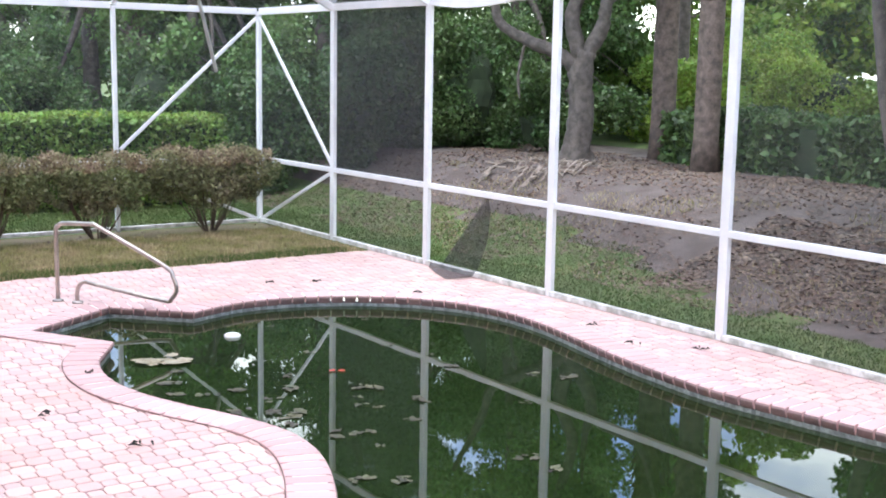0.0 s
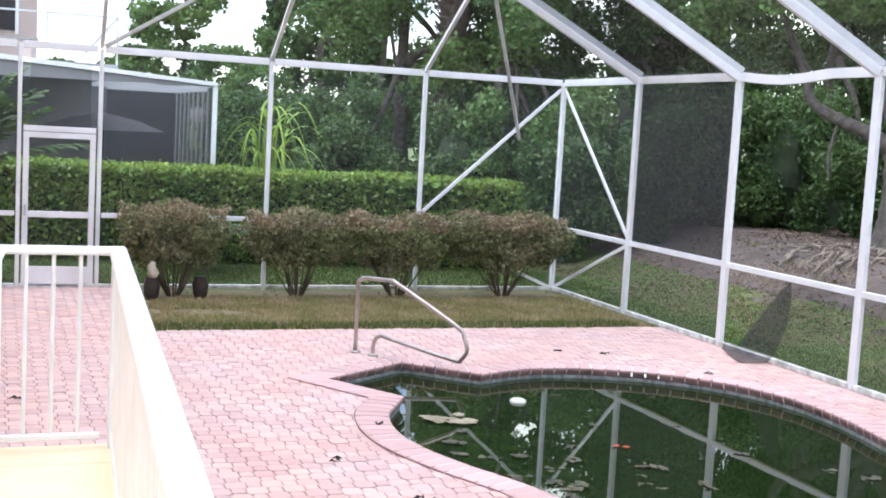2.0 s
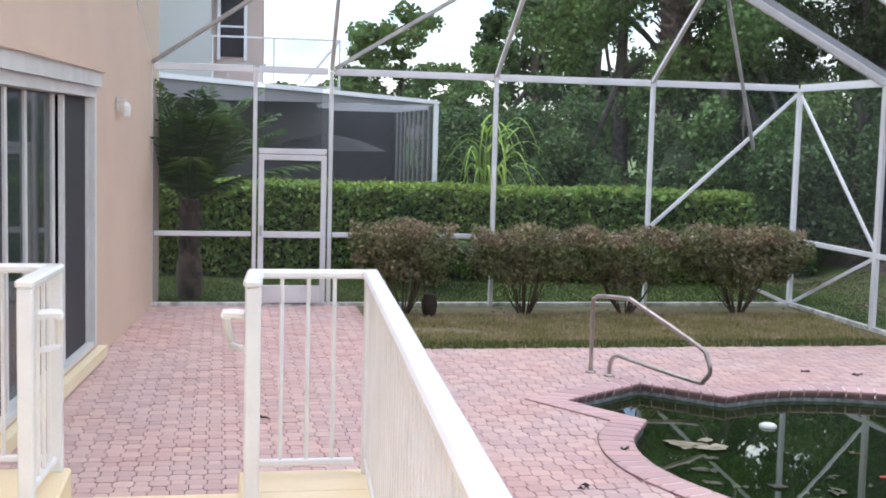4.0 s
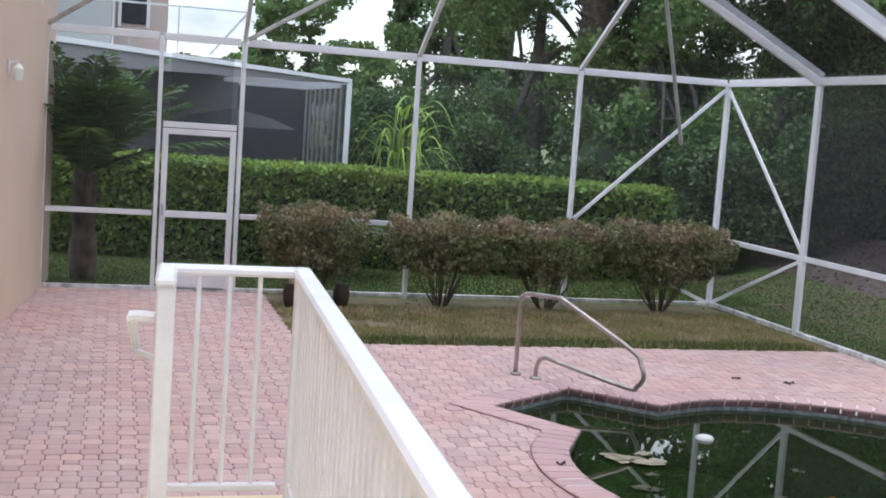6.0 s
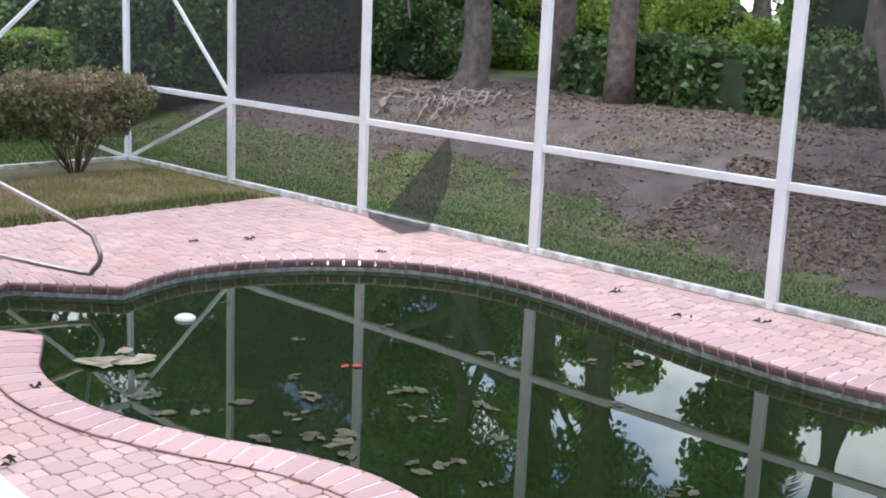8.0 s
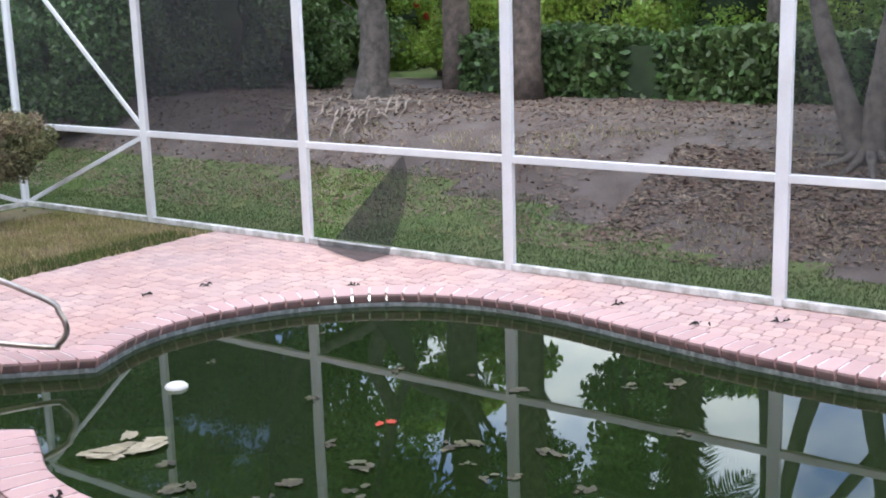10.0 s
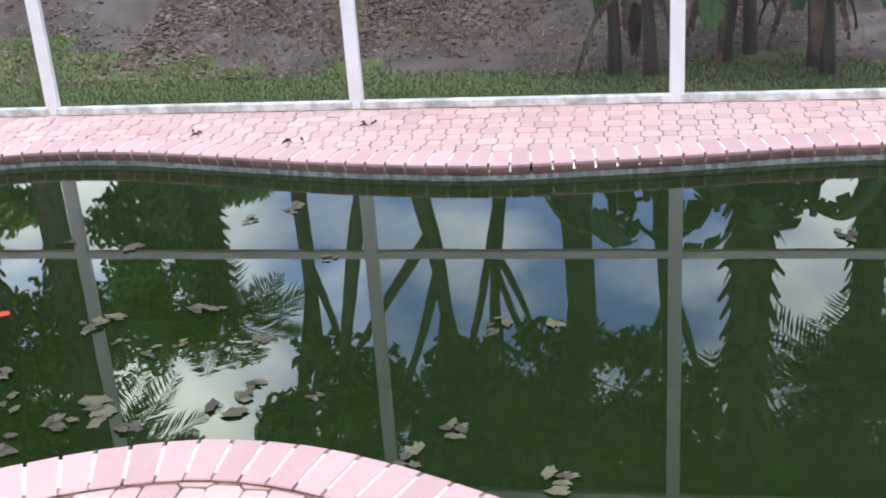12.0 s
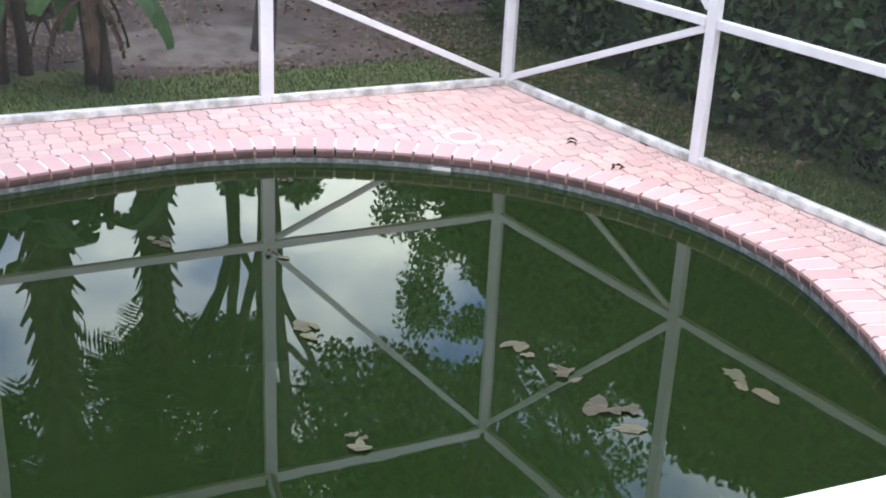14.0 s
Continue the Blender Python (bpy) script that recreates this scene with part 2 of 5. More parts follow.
def data_part(name, verts, faces, material, parent=None, label="", smooth=False):
    me = bpy.data.meshes.new(name)
    me.from_pydata(verts, [], faces)
    me.materials.append(material)
    if smooth:
        for f in me.polygons:
            f.use_smooth = True
    ob = new(name, me)
    ob.parent = parent
    if label:
        ob["label"] = label
    return ob


def thing(name, label, category, group="", kind="", at=(0, 0, 0)):
    ob = new(name)
    ob.location = at
    return tagged(ob, label, category, group, kind)


def box(bm, a, b, bevel=0.0):
    r = bmesh.ops.create_cube(bm, size=1)
    c, s = (Vector(a) + Vector(b)) / 2, [abs(q - p) for p, q in zip(a, b)]
    bmesh.ops.transform(bm, matrix=Matrix.Translation(c) @ Matrix.Diagonal((*s, 1)), verts=r["verts"])
    if bevel:
        es = list({e for v in r["verts"] for e in v.link_edges})
        bmesh.ops.bevel(bm, geom=es, offset=bevel, segments=1, affect="EDGES")


def bar(bm, p, q, w, h, up=(0, 0, 1), bevel=0.004):
    """A box beam from p to q: w across, h along up."""
    p, q = Vector(p), Vector(q)
    d = (q - p).normalized()
    side = d.cross(Vector(up)).normalized()
    top = side.cross(d)
    r = bmesh.ops.create_cube(bm, size=1)
    m = Matrix((side * w, d * (q - p).length, top * h)).transposed().to_4x4()
    m.translation = (p + q) / 2
    bmesh.ops.transform(bm, matrix=m, verts=r["verts"])
    if bevel:
        es = list({e for v in r["verts"] for e in v.link_edges})
        bmesh.ops.bevel(bm, geom=es, offset=bevel, segments=1, affect="EDGES")


def tube(bm, pts, radii, segs=8, cap=True, rough=0.0, seed=0):
    rnd = random.Random(seed)
    pts = [Vector(p) for p in pts]
    if not isinstance(radii, (list, tuple)):
        radii = [radii] * len(pts)
    rings, ref = [], Vector((0.13, 0.21, 0.97)).normalized()
    for i, p in enumerate(pts):
        d = (pts[min(i + 1, len(pts) - 1)] - pts[max(i - 1, 0)]).normalized()
        if abs(d.dot(ref)) > 0.95:
            ref = Vector((1, 0.1, 0)).normalized()
        u = d.cross(ref).normalized()
        v = d.cross(u)
        ring = []
        for k in range(segs):
            a = 2 * math.pi * k / segs
            rr = radii[i] * (1 + rough * rnd.uniform(-1, 1))
            ring.append(bm.verts.new(p + rr * (math.cos(a) * u + math.sin(a) * v)))
        rings.append(ring)
    for a, b in zip(rings, rings[1:]):
        for k in range(segs):
            bm.faces.new((a[k], a[(k + 1) % segs], b[(k + 1) % segs], b[k]))
    if cap:
        bm.faces.new(rings[0][::-1]), bm.faces.new(rings[-1])


def spline(pts, closed=False, n=8):
    """Catmull-Rom through the points."""
    P, out, m = [Vector(p) for p in pts], [], len(pts)
    for i in range(m if closed else m - 1):
        g = lambda k: P[k % m] if closed else P[max(0, min(m - 1, k))]
        p0, p1, p2, p3 = g(i - 1), g(i), g(i + 1), g(i + 2)
        for k in range(n):
            t = k / n
            out.append(0.5 * ((2 * p1) + (p2 - p0) * t + (2 * p0 - 5 * p1 + 4 * p2 - p3) * t * t + (3 * p1 - p0 - 3 * p2 + p3) * t ** 3))
    if not closed:
        out.append(P[-1])
    return out


def leaves(name, centres, size, material, parent=None, label="", seed=0, flat=0.0, long=1.7, spread=0.3):
    """Leaves as small folded blades at the given centres (an n x 3 array)."""
    rng = np.random.default_rng(seed)
    n = len(centres)
    a = rng.normal(size=(n, 3))
    a[:, 2] *= 1 - flat
    a /= np.linalg.norm(a, axis=1, keepdims=True) + 1e-9
    b = rng.normal(size=(n, 3))
    if flat:
        b[:, 2] += 3 * flat
    c = np.cross(a, b)
    c /= np.linalg.norm(c, axis=1, keepdims=True) + 1e-9
    s = size * rng.uniform(1 - spread, 1 + spread, size=(n, 1))
    up = np.cross(a, c)
    v = np.empty((n, 4, 3))
    v[:, 0], v[:, 2] = centres - a * s * long / 2, centres + a * s * long / 2
    v[:, 1], v[:, 3] = centres + c * s / 2 + up * s * 0.12, centres - c * s / 2 + up * s * 0.12
    me = bpy.data.meshes.new(name)
    me.vertices.add(4 * n), me.loops.add(4 * n), me.polygons.add(n)
    me.vertices.foreach_set("co", v.reshape(-1))
    me.loops.foreach_set("vertex_index", np.arange(4 * n, dtype=np.int32))
    me.polygons.foreach_set("loop_start", np.arange(0, 4 * n, 4, dtype=np.int32))
    me.update(calc_edges=True)
    me.materials.append(material)
    ob = new(name, me)
    ob.parent = parent
    if label:
        ob["label"] = label
    return ob


def blobs(specs, density, seed, shell=0.55):
    """Points through ellipsoid clumps (x, y, z, rx, ry, rz), thicker towards their skins."""
    rng, out = np.random.default_rng(seed), []
    for x, y, z, rx, ry, rz in specs:
        n = max(20, int(density * (rx * ry + ry * rz + rx * rz) * 4))
        d = rng.normal(size=(n, 3))
        d /= np.linalg.norm(d, axis=1, keepdims=True)
        r = shell + (1.12 - shell) * rng.random((n, 1)) ** 0.8
        out.append(d * r * np.array((rx, ry, rz)) + np.array((x, y, z)))
    return np.concatenate(out)


def ground_z(x, y):
    """Lawn level, with the planted bank that rises beyond the long screen wall."""
    k = max(0.0, min(1.0, (x - 1.0) / 3.6))
    k = k * k * (3 - 2 * k)
    near = max(0.0, min(1.0, (y + 15.5) / 5.0))
    return -0.03 + 0.80 * k * (0.35 + 0.65 * near) + 0.05 * noise.noise(Vector((x * 0.5, y * 0.5, 0))) * min(1.0, max(0.0, x - 0.4))


# ---- pool outline ----
STEP = [(-4.97, -5.74), (-4.07, -5.11), (-3.48, -5.73)]
ARC = [(-3.48, -5.73), (-2.90, -5.52), (-2.35, -5.55), (-1.82, -5.77), (-1.38, -6.12), (-1.07, -6.58), (-0.93, -7.12), (-0.95, -7.75), (-1.09, -8.45),
       (-1.21, -9.05), (-1.29, -9.65), (-1.32, -10.20), (-1.26, -10.75), (-1.17, -11.40), (-1.06, -12.05), (-1.03, -12.65), (-1.13, -13.25), (-1.43, -13.88),
       (-1.97, -14.53), (-2.75, -14.97), (-3.62, -15.10), (-4.38, -14.94), (-5.02, -14.66), (-5.60, -14.12), (-5.85, -13.25), (-5.62, -12.25), (-5.15, -11.35),
       (-4.74, -10.65), (-4.48, -10.05), (-4.40, -9.55), (-4.50, -9.05), (-4.71, -8.58), (-4.89, -8.05), (-4.93, -7.56), (-4.84, -7.10), (-4.68, -6.80), (-4.51, -6.50)]
arc = spline([(x, y, 0) for x, y in ARC], n=10)
outline = [Vector((*STEP[0], 0)), Vector((*STEP[1], 0))] + arc


def resample(loop, step, closed=True):
    """Even stations along a polyline, keeping sharp corners."""
    pts, out = loop + ([loop[0]] if closed else []), []
    lens = [0]
    for a, b in zip(pts, pts[1:]):
        lens.append(lens[-1] + (b - a).length)
    n = max(1, round(lens[-1] / step))
    k = 0
    for i in range(n + (0 if closed else 1)):
        s = lens[-1] * i / n
        while k < len(lens) - 2 and lens[k + 1] < s:
            k += 1
        f = (s - lens[k]) / max(1e-9, lens[k + 1] - lens[k])
        out.append(pts[k].lerp(pts[k + 1], f))
    return out


def inside(x, y, poly):
    c = False
    for a, b in zip(poly, poly[1:] + poly[:1]):
        if (a.y > y) != (b.y > y) and x < (b.x - a.x) * (y - a.y) / (b.y - a.y) + a.x:
            c = not c
    return c


def offset(loop, d):
    """The closed outline pushed outwards by d, mitred."""
    out, m = [], len(loop)
    for i, p in enumerate(loop):
        a, b = loop[i - 1], loop[(i + 1) % m]
        t1, t2 = (p - a), (b - p)
        if t1.length < 1e-6 or t2.length < 1e-6:
            t1 = t2 = b - a
        t1, t2 = t1.normalized(), t2.normalized()
        n1, n2 = Vector((-t1.y, t1.x, 0)), Vector((-t2.y, t2.x, 0))
        k = (n1 + n2)
        k = k / max(0.55, k.dot(n1)) if k.length > 1e-6 else n1
        out.append(p + k * d)
    return out


if sum(a.x * b.y - b.x * a.y for a, b in zip(outline, outline[1:] + outline[:1])) > 0:
    outline.reverse()
POOL = [p for i, p in enumerate(outline) if (p - outline[i - 1]).length > 1e-4]
MID = offset(POOL, 0.17)
WZ = -0.098


def house_x(y):
    return -8.84 + 0.09 * y


def near_y(x):
    return -15.457 + 0.10 * x


def lawn_edge(x, y):
    """How far the grass runs up from the long screen wall before bare soil begins."""
    k = max(0.0, min(1.0, (y + 9.5) / 5.0))
    return 1.15 + 1.25 * k * k * (3 - 2 * k) + 0.6 * noise.noise(Vector((x, y * 0.7, 3)))


# ---- ground ----
def build_ground():
    xs = sorted(set([-260, -120, -60, -30, -18] + [round(-12 + 0.5 * i, 2) for i in range(25)] + [round(0.35 * i, 2) for i in range(40)] + [16, 22, 35, 60, 120, 260]))
    ys = sorted(set([-260, -120, -60, -35, -25] + [round(-20 + 0.5 * i, 2) for i in range(80)] + [24, 30, 45, 80, 140, 260]))
    v, f, mi = [], [], []
    for y in ys:
        for x in xs:
            v.append((x, y, ground_z(x, y) if x > 0.3 else -0.16 if -9.6 < x < 0.2 and -15.2 < y < -0.2 else -0.03))
    w = len(xs)
    for j in range(len(ys) - 1):
        for i in range(w - 1):
            if -9.6 < (xs[i] + xs[i + 1]) / 2 < -0.2 and -15.2 < (ys[j] + ys[j + 1]) / 2 < -0.4:
                continue
            f.append((j * w + i, j * w + i + 1, (j + 1) * w + i + 1, (j + 1) * w + i))
            cx, cy = (xs[i] + xs[i + 1]) / 2, (ys[j] + ys[j + 1]) / 2
            edge = lawn_edge(cx, cy)
            mi.append(1 if edge < cx < 9 and -17 < cy < 9 or 2.2 < cx < 9 and -17 < cy < -15.2 else 0)
    me = bpy.data.meshes.new("ground")
    me.from_pydata(v, [], f)
    me.materials.append(GRASS), me.materials.append(SOIL)
    for p, k in zip(me.polygons, mi):
        p.material_index, p.use_smooth = k, True
    tagged(new("ground", me), "patchy lawn rising to a bare soil bank under trees", "ground", kind="structure")


build_ground()
BED = (-6.22, -3.15, -0.06, -0.06)


def fill(name, loops, z, material, parent=None, label=""):
    """A flat sheet between an outer loop and holes."""
    bm = bmesh.new()
    es = []
    for lp in loops:
        vs = [bm.verts.new((p[0], p[1], z)) for p in lp]
        es += [bm.edges.new((a, b)) for a, b in zip(vs, vs[1:] + vs[:1])]
    bmesh.ops.triangle_fill(bm, edges=es, use_beauty=True, use_dissolve=False, normal=(0, 0, 1))
    for f in bm.faces:
        if f.normal.z < 0:
            f.normal_flip()
    return part(name, bm, material, parent, label)


# deck: joint bed, pavers, coping
deck = thing("pool_deck", "pink interlocking paver deck round the pool", "pavement", kind="structure")
rim = [(-10.4, -17.3), (0.02, -15.4), (0.02, -3.15), (-6.22, -3.15), (-6.22, 0.02), (-8.9, 0.02)]
fill("joint_bed", [rim, [(p.x, p.y) for p in resample(MID, 0.1)]], -0.014, JOINT, deck, "dark sand between pavers")

PITCH, SQ = 0.232, 0.094


def paver_shape():
    """One paver: a chamfered octagon with a square tail, a shallow groove between the two."""
    w, s, v, f = PITCH - SQ, SQ, [], []
    octa = [(-w / 2, -s / 2), (-s / 2, -w / 2), (s / 2, -w / 2), (w / 2, -s / 2), (w / 2, s / 2), (s / 2, w / 2), (-s / 2, w / 2), (-w / 2, s / 2)]
    tail = [(PITCH / 2 + a * s / 2, b * s / 2) for a, b in ((-1, -0.72), (-0.72, -1), (0.72, -1), (1, -0.72), (1, 0.72), (0.72, 1), (-0.72, 1), (-1, 0.72))]
    for loop, cx in ((octa, 0.0), (tail, PITCH / 2)):
        for inset, z in ((0.0085, 0.0), (0.0024, -0.004), (0.0024, -0.02)):
            for x, y in loop:
                r = max(abs(x - cx), abs(y))
                k = 1 - inset / r
                v.append((cx + (x - cx) * k, y * k, z))
        b = len(v) - 24
        f.append(tuple(range(b, b + 8)))
        f += [(b + i + a * 8, b + i + 8 + a * 8, b + (i + 1) % 8 + 8 + a * 8, b + (i + 1) % 8 + a * 8) for a in (0, 1) for i in range(8)]
    return v, f


def build_pavers():
    v0, f0 = paver_shape()
    whole = bpy.data.meshes.new("paver")
    whole.from_pydata(v0, [], f0)
    cut = bpy.data.meshes.new("paver")
    cut.from_pydata(v0[:24], [], f0[:17])
    for me in (whole, cut):
        me.materials.append(PAVER)
    bigv, bigf, count = [], [], 0
    rnd = random.Random(5)
    lim = resample(offset(POOL, 0.20), 0.08)
    half = PITCH / 2

    def laid(x, y):
        if x > 0.01 or y > 0.01 or x < house_x(y) - 0.05 or y < near_y(x) - 0.02:
            return False
        if x > BED[0] - 0.04 and y > BED[1] - 0.05:
            return False
        if y < -9.78 and x < -7.16 + 0.058 * (y + 9.62) or x < -7.2 and y < -9.3:
            return False
        return not (-6.4 < x < -0.5 and -15.9 < y < -4.8 and inside(x, y, lim))

    for i in range(int(-10.6 / half), 1):
        for j in range(int(-17.4 / half), 1):
            x, y = i * half, j * half
            head, tail = laid(x, y), laid(x + half, y)
            if (i + j) % 2 or not (head or tail):
                continue
            dz = rnd.uniform(-0.003, 0.002) + 0.004 * noise.noise(Vector((x * 0.9, y * 0.9, 4)))
            tilt = 0.022 if rnd.random() < 0.08 else 0.011
            tx, ty, tw = rnd.uniform(-tilt, tilt), rnd.uniform(-tilt, tilt), rnd.uniform(-0.025, 0.025)
            if head and -7.0 < x < -4.6 and -10.9 < y < -7.3 and count < 300:
                ob = new("paver", whole if tail else cut)
                ob.parent = deck
                ob.location, ob.rotation_euler = (x, y, dz), (ty, -tx, tw)
                count += 1
                continue
            k, a0, a1, g0, g1 = len(bigv), 0 if head else 24, 48 if tail else 24, 0 if head else 17, 34 if tail else 17
            bigv += [(x + a - b * tw, y + b + a * tw, c + dz + a * tx + b * ty) for a, b, c in v0[a0:a1]]
            bigf += [tuple(q + k - a0 for q in fc) for fc in f0[g0:g1]]
    ob = data_part("paver_field", bigv, bigf, PAVERS, deck, "pink octagonal pavers with square tails")
    ob["kind"] = "stuff"
    # open joint along the back of the coping
    a = resample(offset(POOL, 0.276), 0.06)
    n = len(a)
    v = []
    for k, p in enumerate(a):
        t = (a[(k + 1) % n] - a[k - 1]).normalized()
        w = 0.008 + 0.006 * max(0.0, noise.noise(p * 2.3) + 0.3)
        q = p + Vector((-t.y, t.x, 0)) * w
        v += [(p.x, p.y, 0.0075), (q.x, q.y, 0.0075)]
    data_part("coping_joint", v, [(2 * k, 2 * k + 1, (2 * k + 3) % (2 * n), (2 * k + 2) % (2 * n)) for k in range(n)], CRACK, deck, "dark open joint behind the coping")


def build_coping():
    cop = thing("pool_coping", "pink bullnose brick coping with white mortar joints", "coping")
    inner = POOL
    bed = offset(POOL, 0.235)
    # mortar ring
    a, b = offset(POOL, 0.045), bed
    v = [(p.x, p.y, 0.0108) for p in a] + [(p.x, p.y, 0.0108) for p in b] + [(p.x, p.y, -0.03) for p in offset(POOL, 0.12)] + [(p.x, p.y, -0.03) for p in b]
    m = len(a)
    f = []
    for i in range(m):
        j = (i + 1) % m
        f += [(i, j, m + j, m + i), (2 * m + i, 2 * m + j, j, i), (m + i, m + j, 3 * m + j, 3 * m + i)]
    data_part("mortar", v, f, MORTAR, cop, "pale mortar bed")
    # bricks, laid run by run between the corners
    corners = [i for i, p in enumerate(POOL) if ((p - POOL[i - 1]).normalized()).dot((POOL[(i + 1) % m] - p).normalized()) < 0.8]
    far = offset(POOL, 0.28)
    rnd = random.Random(3)
    for c0, c1 in zip(corners, corners[1:] + [corners[0] + m]):
        ii = [k % m for k in range(c0, c1 + 1)]
        P, Q = [POOL[k] for k in ii], [far[k] for k in ii]
        L = [0]
        for s, t in zip(P, P[1:]):
            L.append(L[-1] + (t - s).length)
        n = max(1, round(L[-1] / 0.130))

        def at(line, s):
            k = 0
            while k < len(L) - 2 and L[k + 1] < s:
                k += 1
            return line[k].lerp(line[k + 1], (s - L[k]) / max(1e-9, L[k + 1] - L[k]))

        for q in range(n):
            s0, s1 = L[-1] * q / n + 0.0105, L[-1] * (q + 1) / n - 0.0105
            p0, p1, o0, o1 = at(P, s0 - 0.002), at(P, s1 + 0.002), at(Q, s0 - 0.003), at(Q, s1 + 0.003)
            h = 0.0135 + rnd.uniform(-0.0015, 0.002)
            prof = [(1.0, -0.04), (1.0, h - 0.004), (0.98, h), (0.10, h), (0.03, h - 0.007), (0.0, h - 0.020), (0.015, h - 0.038), (0.06, -0.052), (0.14, -0.072)]
            vs = []
            for e, o in ((p0, o0), (p1, o1)):
                for u, z in prof:
                    w = e.lerp(o, u)
                    vs.append((w.x, w.y, z))
            k = len(prof)
            fs = [(i, (i + 1) % k, k + (i + 1) % k, k + i) for i in range(k)] + [tuple(range(k))[::-1], tuple(range(k, 2 * k))]
            ob = data_part("brick", vs, fs, COPING, cop)
            # nose front and underside: darker colour for grime and painted-in shade
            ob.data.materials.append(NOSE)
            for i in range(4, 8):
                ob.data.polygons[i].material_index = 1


def build_pool():
    pool = thing("swimming_pool", "freeform pool full of still murky green water", "pool")
    m = len(POOL)
    wallp = offset(POOL, 0.03)
    # tiled band
    ring = resample(wallp, 0.034)
    v, f = [], []
    for i, p in enumerate(ring):
        q = ring[(i + 1) % len(ring)]
        d = (q - p)
        g = d * 0.03
        for z0, z1 in ((-0.060, -0.092), (-0.094, -0.126), (-0.128, -0.160)):
            k = len(v)
            v += [(p.x + g.x, p.y + g.y, z0), (q.x - g.x, q.y - g.y, z0), (q.x - g.x, q.y - g.y, z1), (p.x + g.x, p.y + g.y, z1)]
            f.append((k, k + 1, k + 2, k + 3))
    t = data_part("waterline_tile", v, f, TILE, pool, "small grey waterline tiles")
    t["kind"] = "stuff"
    back = offset(POOL, 0.036)
    v = [(p.x, p.y, z) for z in (-0.045, -0.2) for p in back] + [(p.x, p.y, -1.5) for p in offset(POOL, -0.12)]
    f = [(i, (i + 1) % m, m + (i + 1) % m, m + i) for i in range(m)] + [(m + i, m + (i + 1) % m, 2 * m + (i + 1) % m, 2 * m + i) for i in range(m)]
    gv = [(p.x, p.y, z) for z in (-0.045, -0.165) for p in offset(POOL, 0.033)]
    data_part("tile_grout", gv, [(i, (i + 1) % m, m + (i + 1) % m, m + i) for i in range(m)], GROUT, pool, "grey tile grout")
    data_part("basin", v, f, BASIN, pool, "algae-green plaster basin", smooth=True)
    fill("pool_floor", [[(p.x, p.y) for p in resample(offset(POOL, -0.1), 0.15)]], -1.5, BASIN, pool)
    # corner steps
    bm = bmesh.new()
    for k, z in enumerate((-0.26, -0.48, -0.7)):
        g = 0.45 * (k + 1)
        tri = [(-4.98, -5.75), (-4.07, -5.10), (-3.49, -5.75), (-4.51, -6.51)]
        c = [(x + 0.5 * g * (1 if i in (2, 3) else 0), y - 0.62 * g * (1 if i in (2, 3) else 0)) for i, (x, y) in enumerate(tri)]
        if k == 0:
            c = [tri[0], tri[1], ((tri[1][0] + tri[2][0]) / 2, (tri[1][1] + tri[2][1]) / 2), ((tri[0][0] + tri[3][0]) / 2, (tri[0][1] + tri[3][1]) / 2)]
        top = [bm.verts.new((*q, z)) for q in c]
        low = [bm.verts.new((*q, z - 0.24)) for q in c]
        bm.faces.new(top[::-1])
        for i in range(4):
            bm.faces.new((top[i], top[(i + 1) % 4], low[(i + 1) % 4], low[i]))
    part("steps", bm, STEPM, pool, "algae-covered corner steps")
    fill("water", [[(p.x, p.y) for p in resample(offset(POOL, 0.028), 0.1)]], WZ, WATER, pool, "still green murky water")


build_pool()

# ---- screen enclosure ----
cage = thing("screen_enclosure", "white aluminium pool screen enclosure with torn panels", "enclosure")
PY_ = [0, -2.21, -4.45, -6.73, -9.06, -11.31, -13.425, -15.457]
EAVE, CHAIR, TOP, APX = 3.07, 0.942, 4.27, -2.27
FX = [0, -2.17, -4.37, -6.57]


def beam(name, p, q, w, h, up=(0, 0, 1), label="", material=None):
    bm = bmesh.new()
    bar(bm, p, q, w, h, up)
    return part(name, bm, material or WHITE, cage, label)


def panel(pts, material=None, name="screen_panel", label=""):
    ob = data_part(name, [tuple(p) for p in pts], [tuple(range(len(pts)))], material or SCREEN, cage, label)
    return ob


# long wall
for y in PY_:
    beam("post", (0, y, 0.0 if y < -0.5 else -0.05), (0, y, EAVE), 0.10, 0.05, (1, 0, 0))
for a, b in zip(PY_, PY_[1:]):
    beam("chair_rail", (0, a - 0.05, CHAIR), (0, b + 0.05, CHAIR), 0.05, 0.062)
    if a != PY_[2]:
        beam("eave_beam", (0, a - 0.05, EAVE), (0, b + 0.05, EAVE), 0.05, 0.10)
    beam("sill", (0, a - 0.03, 0.03), (0, b + 0.03, 0.03), 0.07, 0.055, material=SILL)
# bowed eave beam
pts = [(-4.5 - 2.18 * k / 10, EAVE - 0.05 * math.sin(math.pi * min(1, k / 7.0))) for k in range(11)]
bent = [(x, y, z + h) for y, z in pts for x, h in ((-0.025, -0.05), (0.025, -0.05), (0.025, 0.05), (-0.025, 0.05))]
data_part("eave_beam", bent, [(4 * k + i, 4 * k + 4 + i, 4 * k + 4 + (i + 1) % 4, 4 * k + (i + 1) % 4) for k in range(10) for i in range(4)] + [(3, 2, 1, 0), (40, 41, 42, 43)], WHITE, cage, "bent white eave beam")
